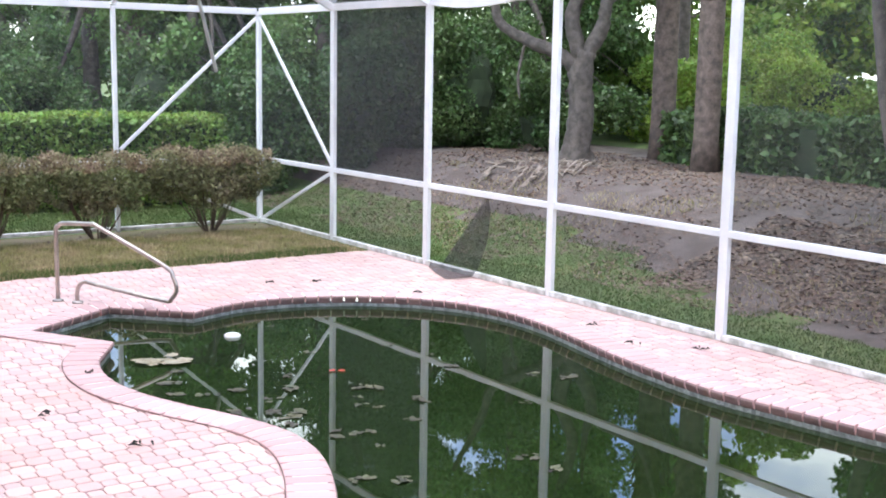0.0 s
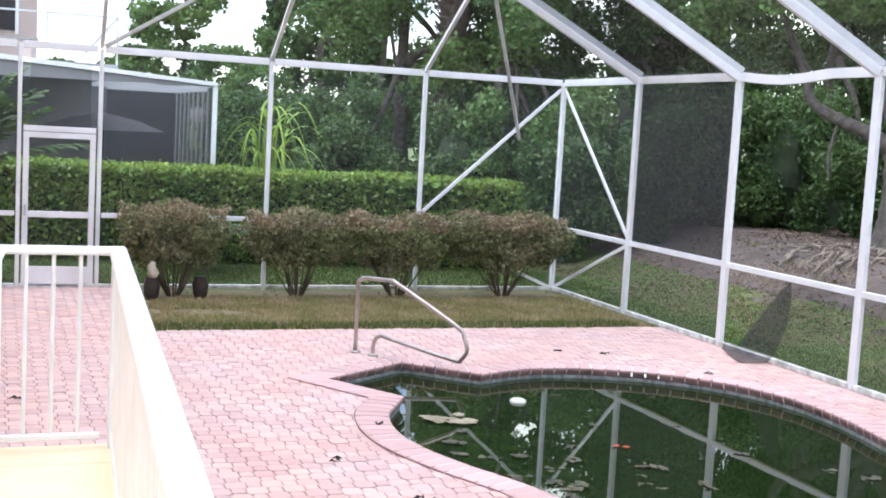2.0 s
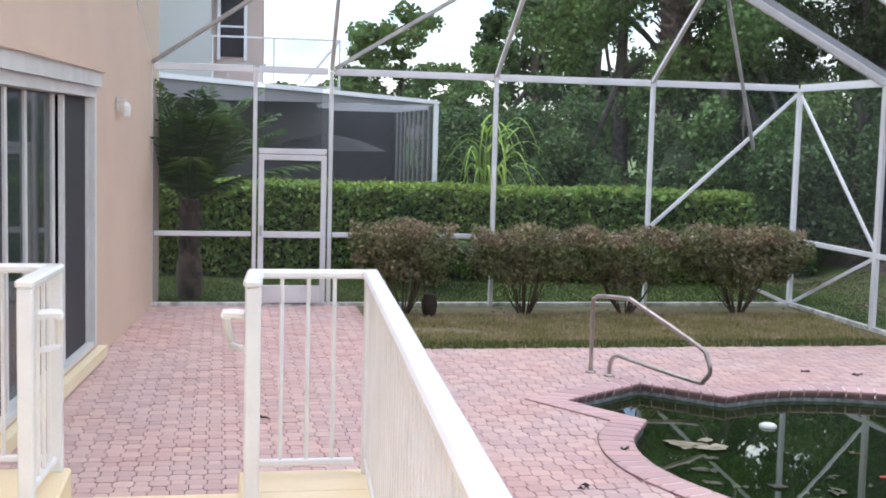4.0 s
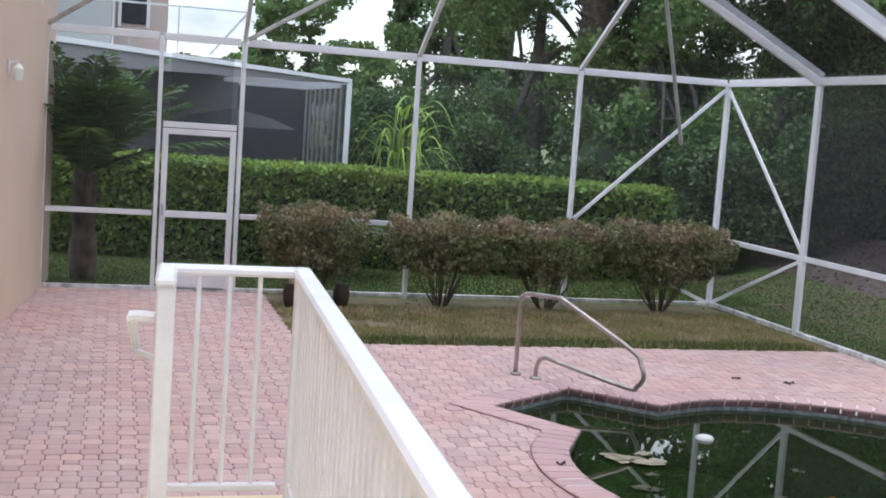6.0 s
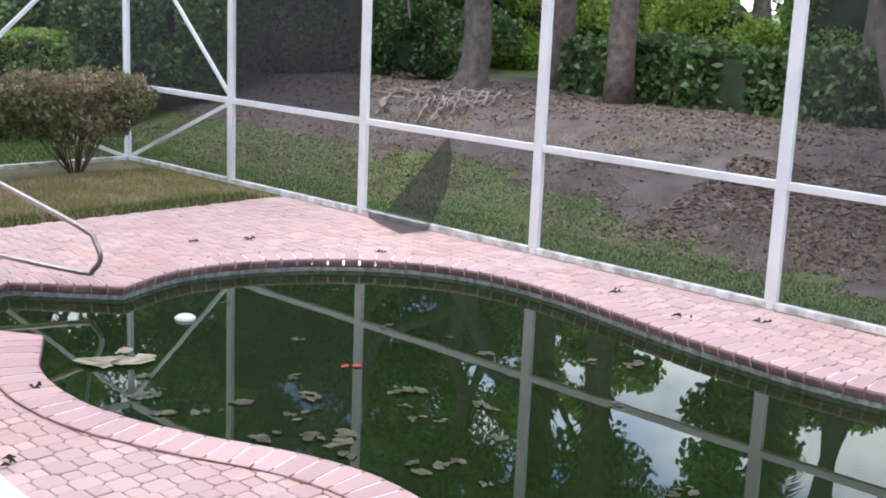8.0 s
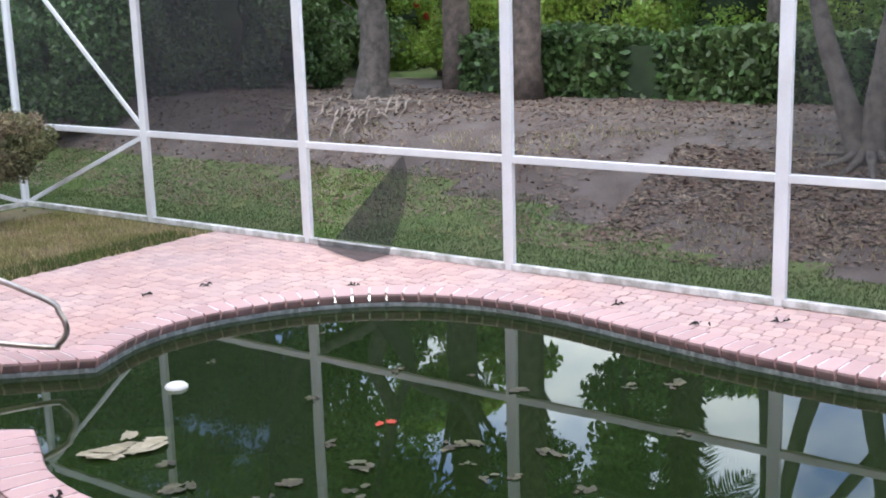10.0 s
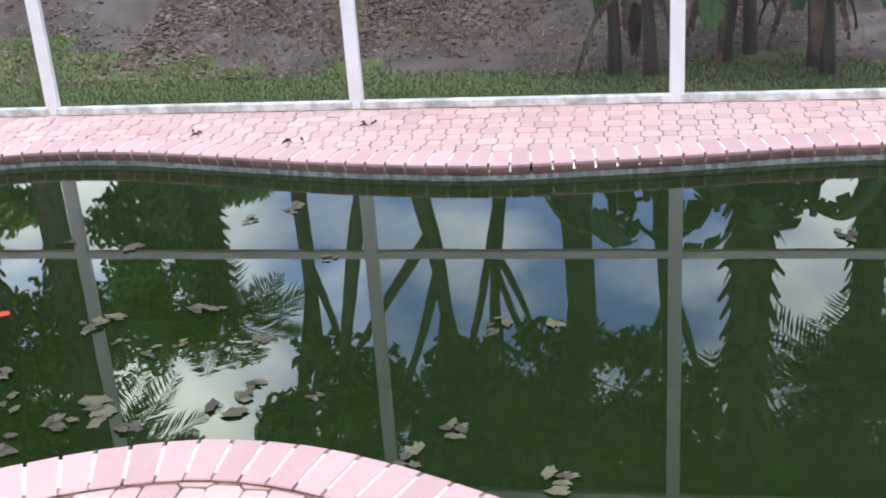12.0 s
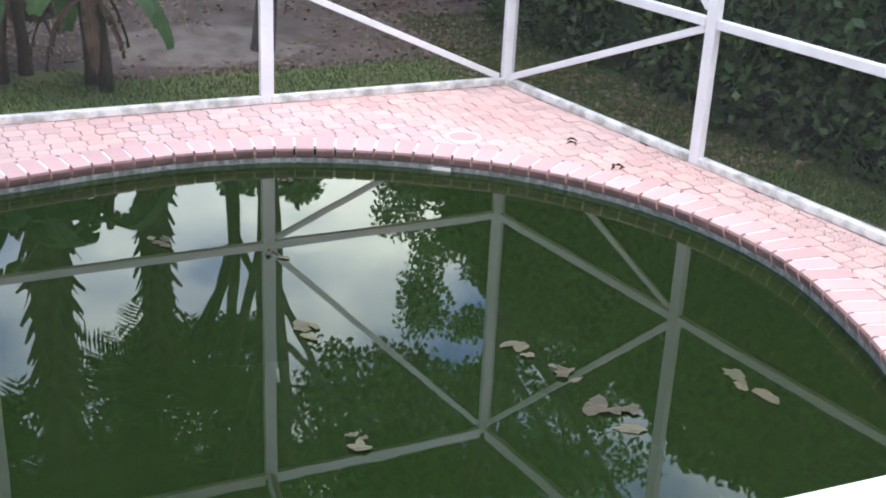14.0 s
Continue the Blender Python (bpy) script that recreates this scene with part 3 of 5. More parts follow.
# far wall
FXALL = FX + [-7.55, -8.86]
for x in FX[1:] + [-8.86]:
    beam("post", (x, 0, -0.05), (x, 0, EAVE), 0.05, 0.085, (0, 1, 0))
beam("post", (-7.55, 0, 0), (-7.55, 0, EAVE), 0.05, 0.085, (0, 1, 0))
for a, b in zip(FXALL, FXALL[1:]):
    beam("eave_beam", (a - 0.04, 0, EAVE), (b + 0.04, 0, EAVE), 0.05, 0.09)
    if a != -6.57:
        beam("chair_rail", (a - 0.04, 0, CHAIR), (b + 0.04, 0, CHAIR), 0.05, 0.062)
    beam("sill", (a - 0.03, 0, 0.02), (b + 0.03, 0, 0.02), 0.07, 0.05, material=SILL)
# near wall
NX = [0, -2.22, -4.44, -6.66]
for x in NX[1:]:
    beam("post", (x, near_y(x), 0), (x, near_y(x), EAVE), 0.10, 0.05, (0, 1, 0))
for a, b in zip(NX, NX[1:]):
    pa, pb = Vector((a, near_y(a), 0)), Vector((b, near_y(b), 0))
    d = (pb - pa).normalized() * 0.05
    for nm, z, h in (("chair_rail", CHAIR, 0.062), ("eave_beam", EAVE, 0.10), ("sill", 0.03, 0.055)):
        beam(nm, pa + d + Vector((0, 0, z)), pb - d + Vector((0, 0, z)), 0.05 if nm != "sill" else 0.07, h, material=SILL if nm == "sill" else None)


def brace(p, q, label=""):
    p, q = Vector(p), Vector(q)
    d = (q - p).normalized() * 0.05
    beam("brace", p + d, q - d, 0.025, 0.05, label=label)


brace((0, 0, EAVE - 0.06), (0, -2.19, CHAIR + 0.05))
brace((0, 0, 0.02), (0, -2.19, CHAIR - 0.03))
brace((0, 0, EAVE - 0.06), (-2.15, 0, CHAIR + 0.14))
brace((0, 0, 0.02), (-2.15, 0, CHAIR - 0.03))
brace((0, -15.42, 0.05), (0, -13.44, CHAIR - 0.03))
brace((0, -15.42, EAVE - 0.06), (0, -13.44, CHAIR + 0.05))
brace((0, -15.457, 0.05), (-2.2, near_y(-2.2), CHAIR - 0.03))
brace((0, -15.457, EAVE - 0.06), (-2.2, near_y(-2.2), CHAIR + 0.05))
# roof: sloped frames, flat top
for y in PY_[1:7]:
    beam("rafter", (-0.0, y, EAVE + 0.02), (APX, y, TOP), 0.05, 0.17)
    beam("roof_beam", (APX, y, TOP), (house_x(y) + 0.02, y, TOP), 0.05, 0.17)
for x in FX[1:]:
    beam("hip_rafter", (x, -0.0, EAVE + 0.03), (x - 0.1, -2.18, TOP - 0.03), 0.05, 0.055)
for x in NX[1:3]:
    beam("hip_rafter", (x, near_y(x), EAVE + 0.03), (x, -13.45, TOP - 0.03), 0.05, 0.055)
for a, b in zip(PY_[1:6], PY_[2:7]):
    for x in (APX, -4.37, -6.57):
        beam("purlin", (x, a - 0.03, TOP - 0.02), (x, b + 0.03, TOP - 0.02), 0.05, 0.06)
# these two take a darker grey: their silhouette against sky, painted in
beam("brace", (-8.84, -0.06, EAVE + 0.04), (-6.95, -2.14, TOP - 0.06), 0.03, 0.05, label="diagonal roof brace, silhouette put into a darker grey", material=GREYBAR)
beam("brace", (-6.53, -0.06, EAVE + 0.04), (-4.77, -2.14, TOP - 0.06), 0.03, 0.05, label="diagonal roof brace, silhouette put into a darker grey", material=GREYBAR)
beam("wall_channel", (-8.9, -0.02, EAVE), (house_x(-2.21) + 0.03, -2.19, TOP), 0.04, 0.05)
beam("loose_brace", (-2.12, -2.12, TOP - 0.08), (-0.99, -0.71, 2.21), 0.04, 0.045, label="bent grey brace hanging loose", material=GREYBAR)
# screens
for i, (a, b) in enumerate(zip(PY_, PY_[1:])):
    if i not in (2, 3):
        panel([(0.02, a, CHAIR), (0.02, b, CHAIR), (0.02, b, EAVE), (0.02, a, EAVE)], DENSE if i == 1 else SCREEN)
    if i != 2:
        panel([(0.02, a, 0.05), (0.02, b, 0.05), (0.02, b, CHAIR), (0.02, a, CHAIR)])
panel([(0.02, -5.60, CHAIR), (0.02, -6.73, CHAIR), (0.02, -6.73, 0.05), (0.02, -4.76, 0.05)], name="torn_screen", label="torn lower screen panel")
for a, b in zip(FXALL, FXALL[1:]):
    if a == -6.57:
        continue
    panel([(a, 0.02, 0.05), (b, 0.02, 0.05), (b, 0.02, EAVE), (a, 0.02, EAVE)])
for a, b in zip(NX, NX[1:]):
    panel([(a, near_y(a) - 0.02, 0.05), (b, near_y(b) - 0.02, 0.05), (b, near_y(b) - 0.02, EAVE), (a, near_y(a) - 0.02, EAVE)])
panel([(0, 0, EAVE + 0.03), (-2.17, 0, EAVE + 0.03), (APX, -2.19, TOP)], ROOFSCREEN)
panel([(0, 0, EAVE + 0.03), (0, -2.21, EAVE + 0.03), (APX, -2.21, TOP)], ROOFSCREEN)
panel([(-2.17, 0, EAVE + 0.03), (-4.37, 0, EAVE + 0.03), (-4.37, -2.19, TOP), (-2.17, -2.19, TOP)], ROOFSCREEN)
panel([(-4.37, 0, EAVE + 0.03), (-6.57, 0, EAVE + 0.03), (-6.57, -2.19, TOP), (-4.37, -2.19, TOP)], ROOFSCREEN)
panel([(0, -2.24, EAVE + 0.03), (0, -4.42, EAVE + 0.03), (APX, -4.42, TOP), (APX, -2.24, TOP)], DENSE)
for a, b in zip(PY_[2:6], PY_[3:7]):
    panel([(0, a - 0.03, EAVE + 0.03), (0, b + 0.03, EAVE + 0.03), (APX, b + 0.03, TOP), (APX, a - 0.03, TOP)], ROOFSCREEN)
for a, b in zip(PY_[1:6], PY_[2:7]):
    for x0, x1 in ((APX, -4.37), (-4.37, -6.57), (-6.57, -9.1)):
        panel([(x0 - 0.03, a - 0.03, TOP), (x1 + 0.03, a - 0.03, TOP), (x1 + 0.03, b + 0.03, TOP), (x0 - 0.03, b + 0.03, TOP)], ROOFSCREEN)
panel([(-6.60, 0, EAVE + 0.03), (-8.85, 0, EAVE + 0.03), (-9.05, -2.19, TOP), (-6.60, -2.19, TOP)], ROOFSCREEN)
# torn screen flap lying over the sill
v = [(0.035, -4.76, 0.07), (0.035, -5.60, CHAIR - 0.03), (0.045, -5.64, 0.74), (0.05, -5.58, 0.40), (0.04, -5.42, 0.065), (0.0, -4.56, 0.063), (-0.12, -4.68, 0.012), (-0.30, -5.10, 0.014), (-0.42, -5.46, 0.010), (-0.10, -5.50, 0.014), (0.0, -5.46, 0.063)]
data_part("screen_flap", v, [(0, 1, 2, 3, 4), (5, 6, 7, 8, 9, 10)], TORN, cage, "dark torn screen flap folded onto the deck")
# screen door in the far wall
door = thing("screen_door", "white framed screen door with kick plate", "door")


def dpart(name, a, b, material=WHITE, label=""):
    bm = bmesh.new()
    box(bm, a, b, 0.004)
    return part(name, bm, material, door, label)


dpart("header", (-7.50, -0.03, 1.99), (-6.62, 0.03, 2.06))
latch_stile = dpart("stile", (-7.50, -0.04, 0.02), (-7.43, 0.0, 1.98))
dpart("stile", (-6.69, -0.04, 0.02), (-6.62, 0.0, 1.98))
dpart("top_rail", (-7.43, -0.04, 1.91), (-6.69, 0.0, 1.98))
dpart("middle_rail", (-7.43, -0.04, 0.90), (-6.69, 0.0, 0.98))
dpart("kick_plate", (-7.43, -0.035, 0.02), (-6.69, -0.005, 0.27))
dpart("door_handle", (-7.48, -0.08, 0.92), (-7.45, -0.04, 1.06), GREYBAR).parent = latch_stile
for z0, z1 in ((0.27, 0.90), (0.98, 1.91), (2.06, EAVE - 0.04)):
    ob = data_part("screen", [(-7.43, -0.02, z0), (-6.69, -0.02, z0), (-6.69, -0.02, z1), (-7.43, -0.02, z1)], [(0, 1, 2, 3)], SCREEN, door)
    ob.visible_shadow = False

# ---- house ----
def build_house():
    h = thing("wall_house", "peach stucco house wall", "wall", kind="structure")
    t = 0.25

    def slab(y0, y1, z0, z1, nm="wall"):
        bm = bmesh.new()
        v = [bm.verts.new(q) for z in (z0, z1) for q in ((house_x(y0), y0, z), (house_x(y1), y1, z), (house_x(y1) - t, y1, z), (house_x(y0) - t, y0, z))]
        for q in ((3, 2, 1, 0), (4, 5, 6, 7), (0, 1, 5, 4), (1, 2, 6, 5), (2, 3, 7, 6), (3, 0, 4, 7)):
            bm.faces.new([v[k] for k in q])
        bmesh.ops.recalc_face_normals(bm, faces=bm.faces)
        part(nm, bm, STUCCO, h)

    slab(0.6, -3.77, 0, 2.72)
    slab(-8.0, -17.4, 0, 2.72)
    slab(0.6, -17.4, 2.72, 5.6)
    slab(-3.77, -8.0, 0, 0.16)
    bm = bmesh.new()
    box(bm, (-9.9, -17.8, 0), (-6.7, -17.5, 5.6))
    part("wall", bm, STUCCO, h)
    bm = bmesh.new()
    box(bm, (-12.5, 0.35, 0), (-9.2, 0.6, 5.6))
    part("wall", bm, STUCCO, h)
    for a, b in (((-15.6, -17.8, 0), (-15.35, 0.6, 5.6)), ((-15.35, -17.8, 0), (-9.9, -17.5, 5.6)), ((-15.35, 0.35, 0), (-12.5, 0.6, 5.6))):
        bm = bmesh.new()
        box(bm, a, b)
        part("wall", bm, STUCCO, h)
    rim = [(house_x(0.6), 0.6), (-15.6, 0.6), (-15.6, -17.8), (house_x(-17.8), -17.8)]
    data_part("roof", [(x, y, z) for z in (5.6, 5.75) for x, y in rim], [(3, 2, 1, 0), (4, 5, 6, 7)] + [(k, (k + 1) % 4, (k + 1) % 4 + 4, k + 4) for k in range(4)], STUCCO, h)
    # panel behind the door glass, coloured with the room's shade
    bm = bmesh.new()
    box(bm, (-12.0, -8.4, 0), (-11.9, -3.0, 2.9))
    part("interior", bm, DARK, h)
    d = thing("door_1", "white sliding glass door over a cream sill", "door", kind="structure")

    def q(nm, y0, y1, z0, z1, dx0, dx1, m, label=""):
        bm = bmesh.new()
        y0, y1 = y0 - 0.6, y1 - 0.6
        v = [bm.verts.new(p) for z in (z0, z1) for p in ((house_x(y0) + dx1, y0, z), (house_x(y1) + dx1, y1, z), (house_x(y1) + dx0, y1, z), (house_x(y0) + dx0, y0, z))]
        for k in ((3, 2, 1, 0), (4, 5, 6, 7), (0, 1, 5, 4), (1, 2, 6, 5), (2, 3, 7, 6), (3, 0, 4, 7)):
            bm.faces.new([v[i] for i in k])
        bmesh.ops.recalc_face_normals(bm, faces=bm.faces)
        return part(nm, bm, m, d, label)

    q("sill", -2.95, -7.6, 0.02, 0.13, 0.003, 0.09, CREAM, "cream sloped concrete sill")
    q("head_trim", -3.1, -7.5, 2.66, 2.80, 0.003, 0.07, TRIMW, "white head trim over the door")
    q("head_trim_lip", -3.08, -7.52, 2.80, 2.84, 0.003, 0.10, STUCCO, "pink lip over the trim")
    q("head_frame", -3.18, -7.39, 2.56, 2.655, -0.16, 0.03, TRIMW)
    q("jamb", -3.18, -3.27, 0.17, 2.555, -0.16, 0.03, TRIMW)
    q("threshold", -3.28, -7.38, 0.17, 0.22, -0.16, 0.025, TRIMW)
    for y, dx, w in ((-3.32, -0.02, 0.05), (-4.32, -0.02, 0.07), (-4.42, -0.08, 0.09), (-5.35, -0.08, 0.07), (-5.95, -0.12, 0.06), (-6.15, -0.02, 0.07), (-7.3, -0.08, 0.07)):
        q("stile", y, y - w, 0.225, 2.55, dx - 0.04, dx, TRIMW)
    q("screen_leaf", -3.37, -4.32, 0.225, 2.55, -0.045, -0.04, DENSEDOOR, "dark sliding insect screen")
    q("screen_leaf", -6.22, -7.3, 0.225, 2.55, -0.045, -0.04, DENSEDOOR, "dark sliding insect screen")
    for a, b, z in ((-3.37, -4.42, 2), (-4.51, -5.35, 1), (-5.42, -5.95, 1), (-6.01, -7.3, 2)):
        q("glass", a, b, 0.225, 2.55, -0.07 - 0.04 * z, -0.06 - 0.04 * z, GLASS, "reflective glass pane")
    q("latch_bar", -4.55, -5.3, 0.98, 1.02, -0.09, -0.075, TRIMW)
    lamp = thing("wall_lamp", "small white outdoor wall lamp on stucco", "lamp")
    bm = bmesh.new()
    x, y = house_x(-2.56), -2.56
    box(bm, (x + 0.0, y - 0.05, 2.46), (x + 0.02, y + 0.05, 2.60), 0.004)
    part("base_plate", bm, TRIMW, lamp)
    bm = bmesh.new()
    tube(bm, [(x + 0.02, y, 2.56), (x + 0.09, y, 2.58), (x + 0.10, y, 2.54)], 0.012)
    part("arm", bm, TRIMW, lamp)
    bm = bmesh.new()
    tube(bm, [(x + 0.10, y, 2.55), (x + 0.10, y, 2.51), (x + 0.10, y, 2.40)], [0.02, 0.05, 0.042], 12)
    part("shade", bm, FLOAT, lamp)


build_house()

# ---- landing and rails ----
LZ = 0.50


def build_landing():
    l = thing("landing", "cream painted concrete landing with steps", "landing")
    for a, b, nm in (((-7.13, -9.40, 0), (-7.88, -9.781, LZ), "slab_wing"), ((-8.74, -9.24, 0), (-9.78, -9.781, LZ), "slab_wing"),
                     ((-7.883, -9.781, 0), (-8.737, -9.50, 0.355), "step"), ((-7.883, -9.498, 0), (-8.737, -9.22, 0.18), "step")):
        bm = bmesh.new()
        box(bm, a, b, 0.012)
        part(nm, bm, CREAM, l)
    bm = bmesh.new()
    v = [bm.verts.new(q) for z in (0, LZ) for q in ((-7.14, -9.783, z), (-7.50, -15.75, z), (-7.6, -17.4, z), (-10.55, -17.4, z), (-9.8, -9.783, z))]
    bm.faces.new(v[5:]), bm.faces.new(v[:5][::-1])
    for i in range(5):
        bm.faces.new((v[i], v[(i + 1) % 5], v[5 + (i + 1) % 5], v[5 + i]))
    bmesh.ops.recalc_face_normals(bm, faces=bm.faces)
    part("slab", bm, CREAM, l)


build_landing()
RT, RB = 1.062, 0.072


def railing(name, p, q, label, posts=(1, 1), deep=0.02, step=0.122):
    """A white picket rail from p to q on the landing; returns it for further pieces."""
    r = thing(name, label, "railing")
    rail_run(r, p, q, posts, deep, step)
    return r


def rail_piece(r, nm, a, b, w, h, up=(0, 0, 1), bevel=0.006):
    bm = bmesh.new()
    bar(bm, a, b, w, h, up, bevel)
    return part(nm, bm, RAILW, r)


def rail_run(r, p, q, posts, deep, step):
    p, q = Vector((*p, LZ)), Vector((*q, LZ))
    d = (q - p).normalized()
    L = (q - p).length
    up = Vector((0, 0, 1))
    rail_piece(r, "top_rail", p + up * RT - d * 0.042, q + up * RT + d * 0.042, 0.088, 0.042, bevel=0.012)
    rail_piece(r, "bottom_rail", p + up * RB + d * 0.02, q + up * RB - d * 0.02, 0.04, 0.032)
    for e, pt in zip(posts, (p, q)):
        if e:
            rail_piece(r, "post", pt, pt + up * (RT - 0.021), e, e, d)
    n = max(1, round(L / step))
    for k in range(1, n):
        c = p + d * (L * k / n)
        rail_piece(r, "baluster", c + up * (RB + 0.016), c + up * (RT - 0.021), 0.02, deep, d, 0.003)


end_rail = railing("railing", (-7.80, -9.50), (-7.26, -9.50), "white metal picket railing returning to a post at the steps", (0.035, 0))
up = Vector((0, 0, LZ))
rail_piece(end_rail, "top_rail", Vector((-7.802, -9.46, RT)) + up, Vector((-7.828, -9.92, RT)) + up, 0.086, 0.043, bevel=0.014)
rail_piece(end_rail, "post", Vector((-7.822, -9.86, 0)) + up, Vector((-7.822, -9.86, RT - 0.022)) + up, 0.075, 0.075, (0, 1, 0))
railing("railing", (-7.208, -9.49), (-7.59, -15.8), "white metal picket railing along the landing", (0.06, 0.06), 0.05, 0.11)
side_rail = railing("railing", (-8.81, -9.30), (-9.72, -9.30), "white metal picket railing beside the house", (0.07, 0))
rail_run(side_rail, (-8.815, -9.33), (-8.86, -9.92), (0, 0.07), 0.02, 0.122)


def stair_rail(x, g):
    r = thing("stair_handrail", "short white sloping stair handrail", "handrail", "stair handrails")
    y = -9.82
    for nm, pts, rad in (("rail", [(x, y, 1.40), (x + g * 0.6, y + 0.01, 1.405), (x + g, y + 0.02, 1.40)], 0.024),
                         ("slope", [(x + g * 0.9, y + 0.02, 1.395), (x + g * 0.8, y + 0.12, 1.32), (x + g * 0.6, y + 0.24, 1.22)], [0.024, 0.021, 0.018]),
                         ("lower_rail", [(x, y, 1.23), (x + g * 0.3, y + 0.1, 1.22), (x + g * 0.6, y + 0.22, 1.21)], 0.017)):
        bm = bmesh.new()
        tube(bm, pts, rad, 8)
        part(nm, bm, RAILW, r)


stair_rail(-7.862, -0.10), stair_rail(-8.82, 0.10)


# ---- pool handrail ----
def ladder_rail():
    r = thing("pool_handrail", "bent stainless steel pool entry handrail", "handrail")
    a, b, n = Vector((-4.38, -4.53, 0)), Vector((-4.25, -4.72, 0)), Vector((-3.60, -5.57, 0.27))
    d = Vector((0.55, -0.83, 0)).normalized()
    pts = [a, a + Vector((0, 0, 0.66)), a + Vector((0, 0, 0.74)) + d * 0.03, a + Vector((0, 0, 0.77)) + d * 0.10, a + d * 0.42 + Vector((0, 0, 0.78)),
           a + d * 0.50 + Vector((0, 0, 0.76)), n - d * 0.12 + Vector((0, 0, 0.16)), n - d * 0.02 + Vector((0, 0, 0.06)), n + d * 0.02 + Vector((0, 0, -0.06)), n - d * 0.04 + Vector((0, 0, -0.15)),
           n - d * 0.14 + Vector((0, 0, -0.175)), b + d * 0.22 + Vector((0, 0, 0.20)), b + d * 0.10 + Vector((0, 0, 0.215)), b + d * 0.03 + Vector((0, 0, 0.18)), b + Vector((0, 0, 0.10)), b]
    bm = bmesh.new()
    tube(bm, spline(pts, n=4), 0.021, 10)
    part("rail", bm, STEEL, r, smooth=True)
    for p in (a, b):
        bm = bmesh.new()
        tube(bm, [p, p + Vector((0, 0, 0.018)), p + Vector((0, 0, 0.024))], [0.055, 0.052, 0.03], 14)
        part("flange", bm, STEEL, r, smooth=True)


ladder_rail()


# ---- trees, hedges, planting ----
def hedge(name, x0, y0, x1, y1, width, h, label, material, n, seed, size=0.06, z0=0.0, wave=0.06, tips=None):
    """A clipped hedge run along a line: a core coloured as inner shade under a skin of leaves."""
    t = thing(name, label, "hedge")
    rng = np.random.default_rng(seed)
    p, q = np.array((x0, y0)), np.array((x1, y1))
    L = np.linalg.norm(q - p)
    d = (q - p) / L
    s = np.array((-d[1], d[0]))
    u, face = rng.random(n) * L, rng.random(n)
    a = np.where(face < 0.36, 0.0, np.where(face < 0.66, rng.random(n) * width, width))
    z = np.where((face >= 0.36) & (face < 0.66), h, rng.random(n) ** 0.9 * h)
    bulge = wave * np.sin(u * 2.1 + seed) + 0.5 * wave * np.sin(u * 5.3)
    j = rng.normal(size=(n, 3)) * np.array((0.05, 0.05, 0.035))
    xy = p + np.outer(u, d) + np.outer(a + np.where(a > width / 2, bulge, -bulge), s)
    c = np.column_stack((xy, z0 + z + 0.4 * bulge * (z > 0.8 * h))) + j
    leaves("foliage", c, size, material, t, seed=seed)
    if tips:
        k = n // 5
        u, a = rng.random(k) * L, rng.random(k) * width
        b = wave * np.sin(u * 2.1 + seed) + 0.5 * wave * np.sin(u * 5.3)
        xy = p + np.outer(u, d) + np.outer(a - b * (a < width / 2), s)
        leaves("new_growth", np.column_stack((xy, z0 + h + 0.4 * b + rng.normal(size=k) * 0.03 + 0.02)), size * 0.9, tips, t, "paler yellow-green leaves along the hedge top", seed=seed + 5)
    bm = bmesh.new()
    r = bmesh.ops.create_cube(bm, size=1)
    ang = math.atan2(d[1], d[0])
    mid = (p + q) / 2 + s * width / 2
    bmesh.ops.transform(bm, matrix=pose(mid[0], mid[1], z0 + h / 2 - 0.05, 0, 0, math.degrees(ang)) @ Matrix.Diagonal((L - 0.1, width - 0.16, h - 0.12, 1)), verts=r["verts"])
    part("core", bm, CORE, t, "dark core, inner shade put into its colour")
    return t


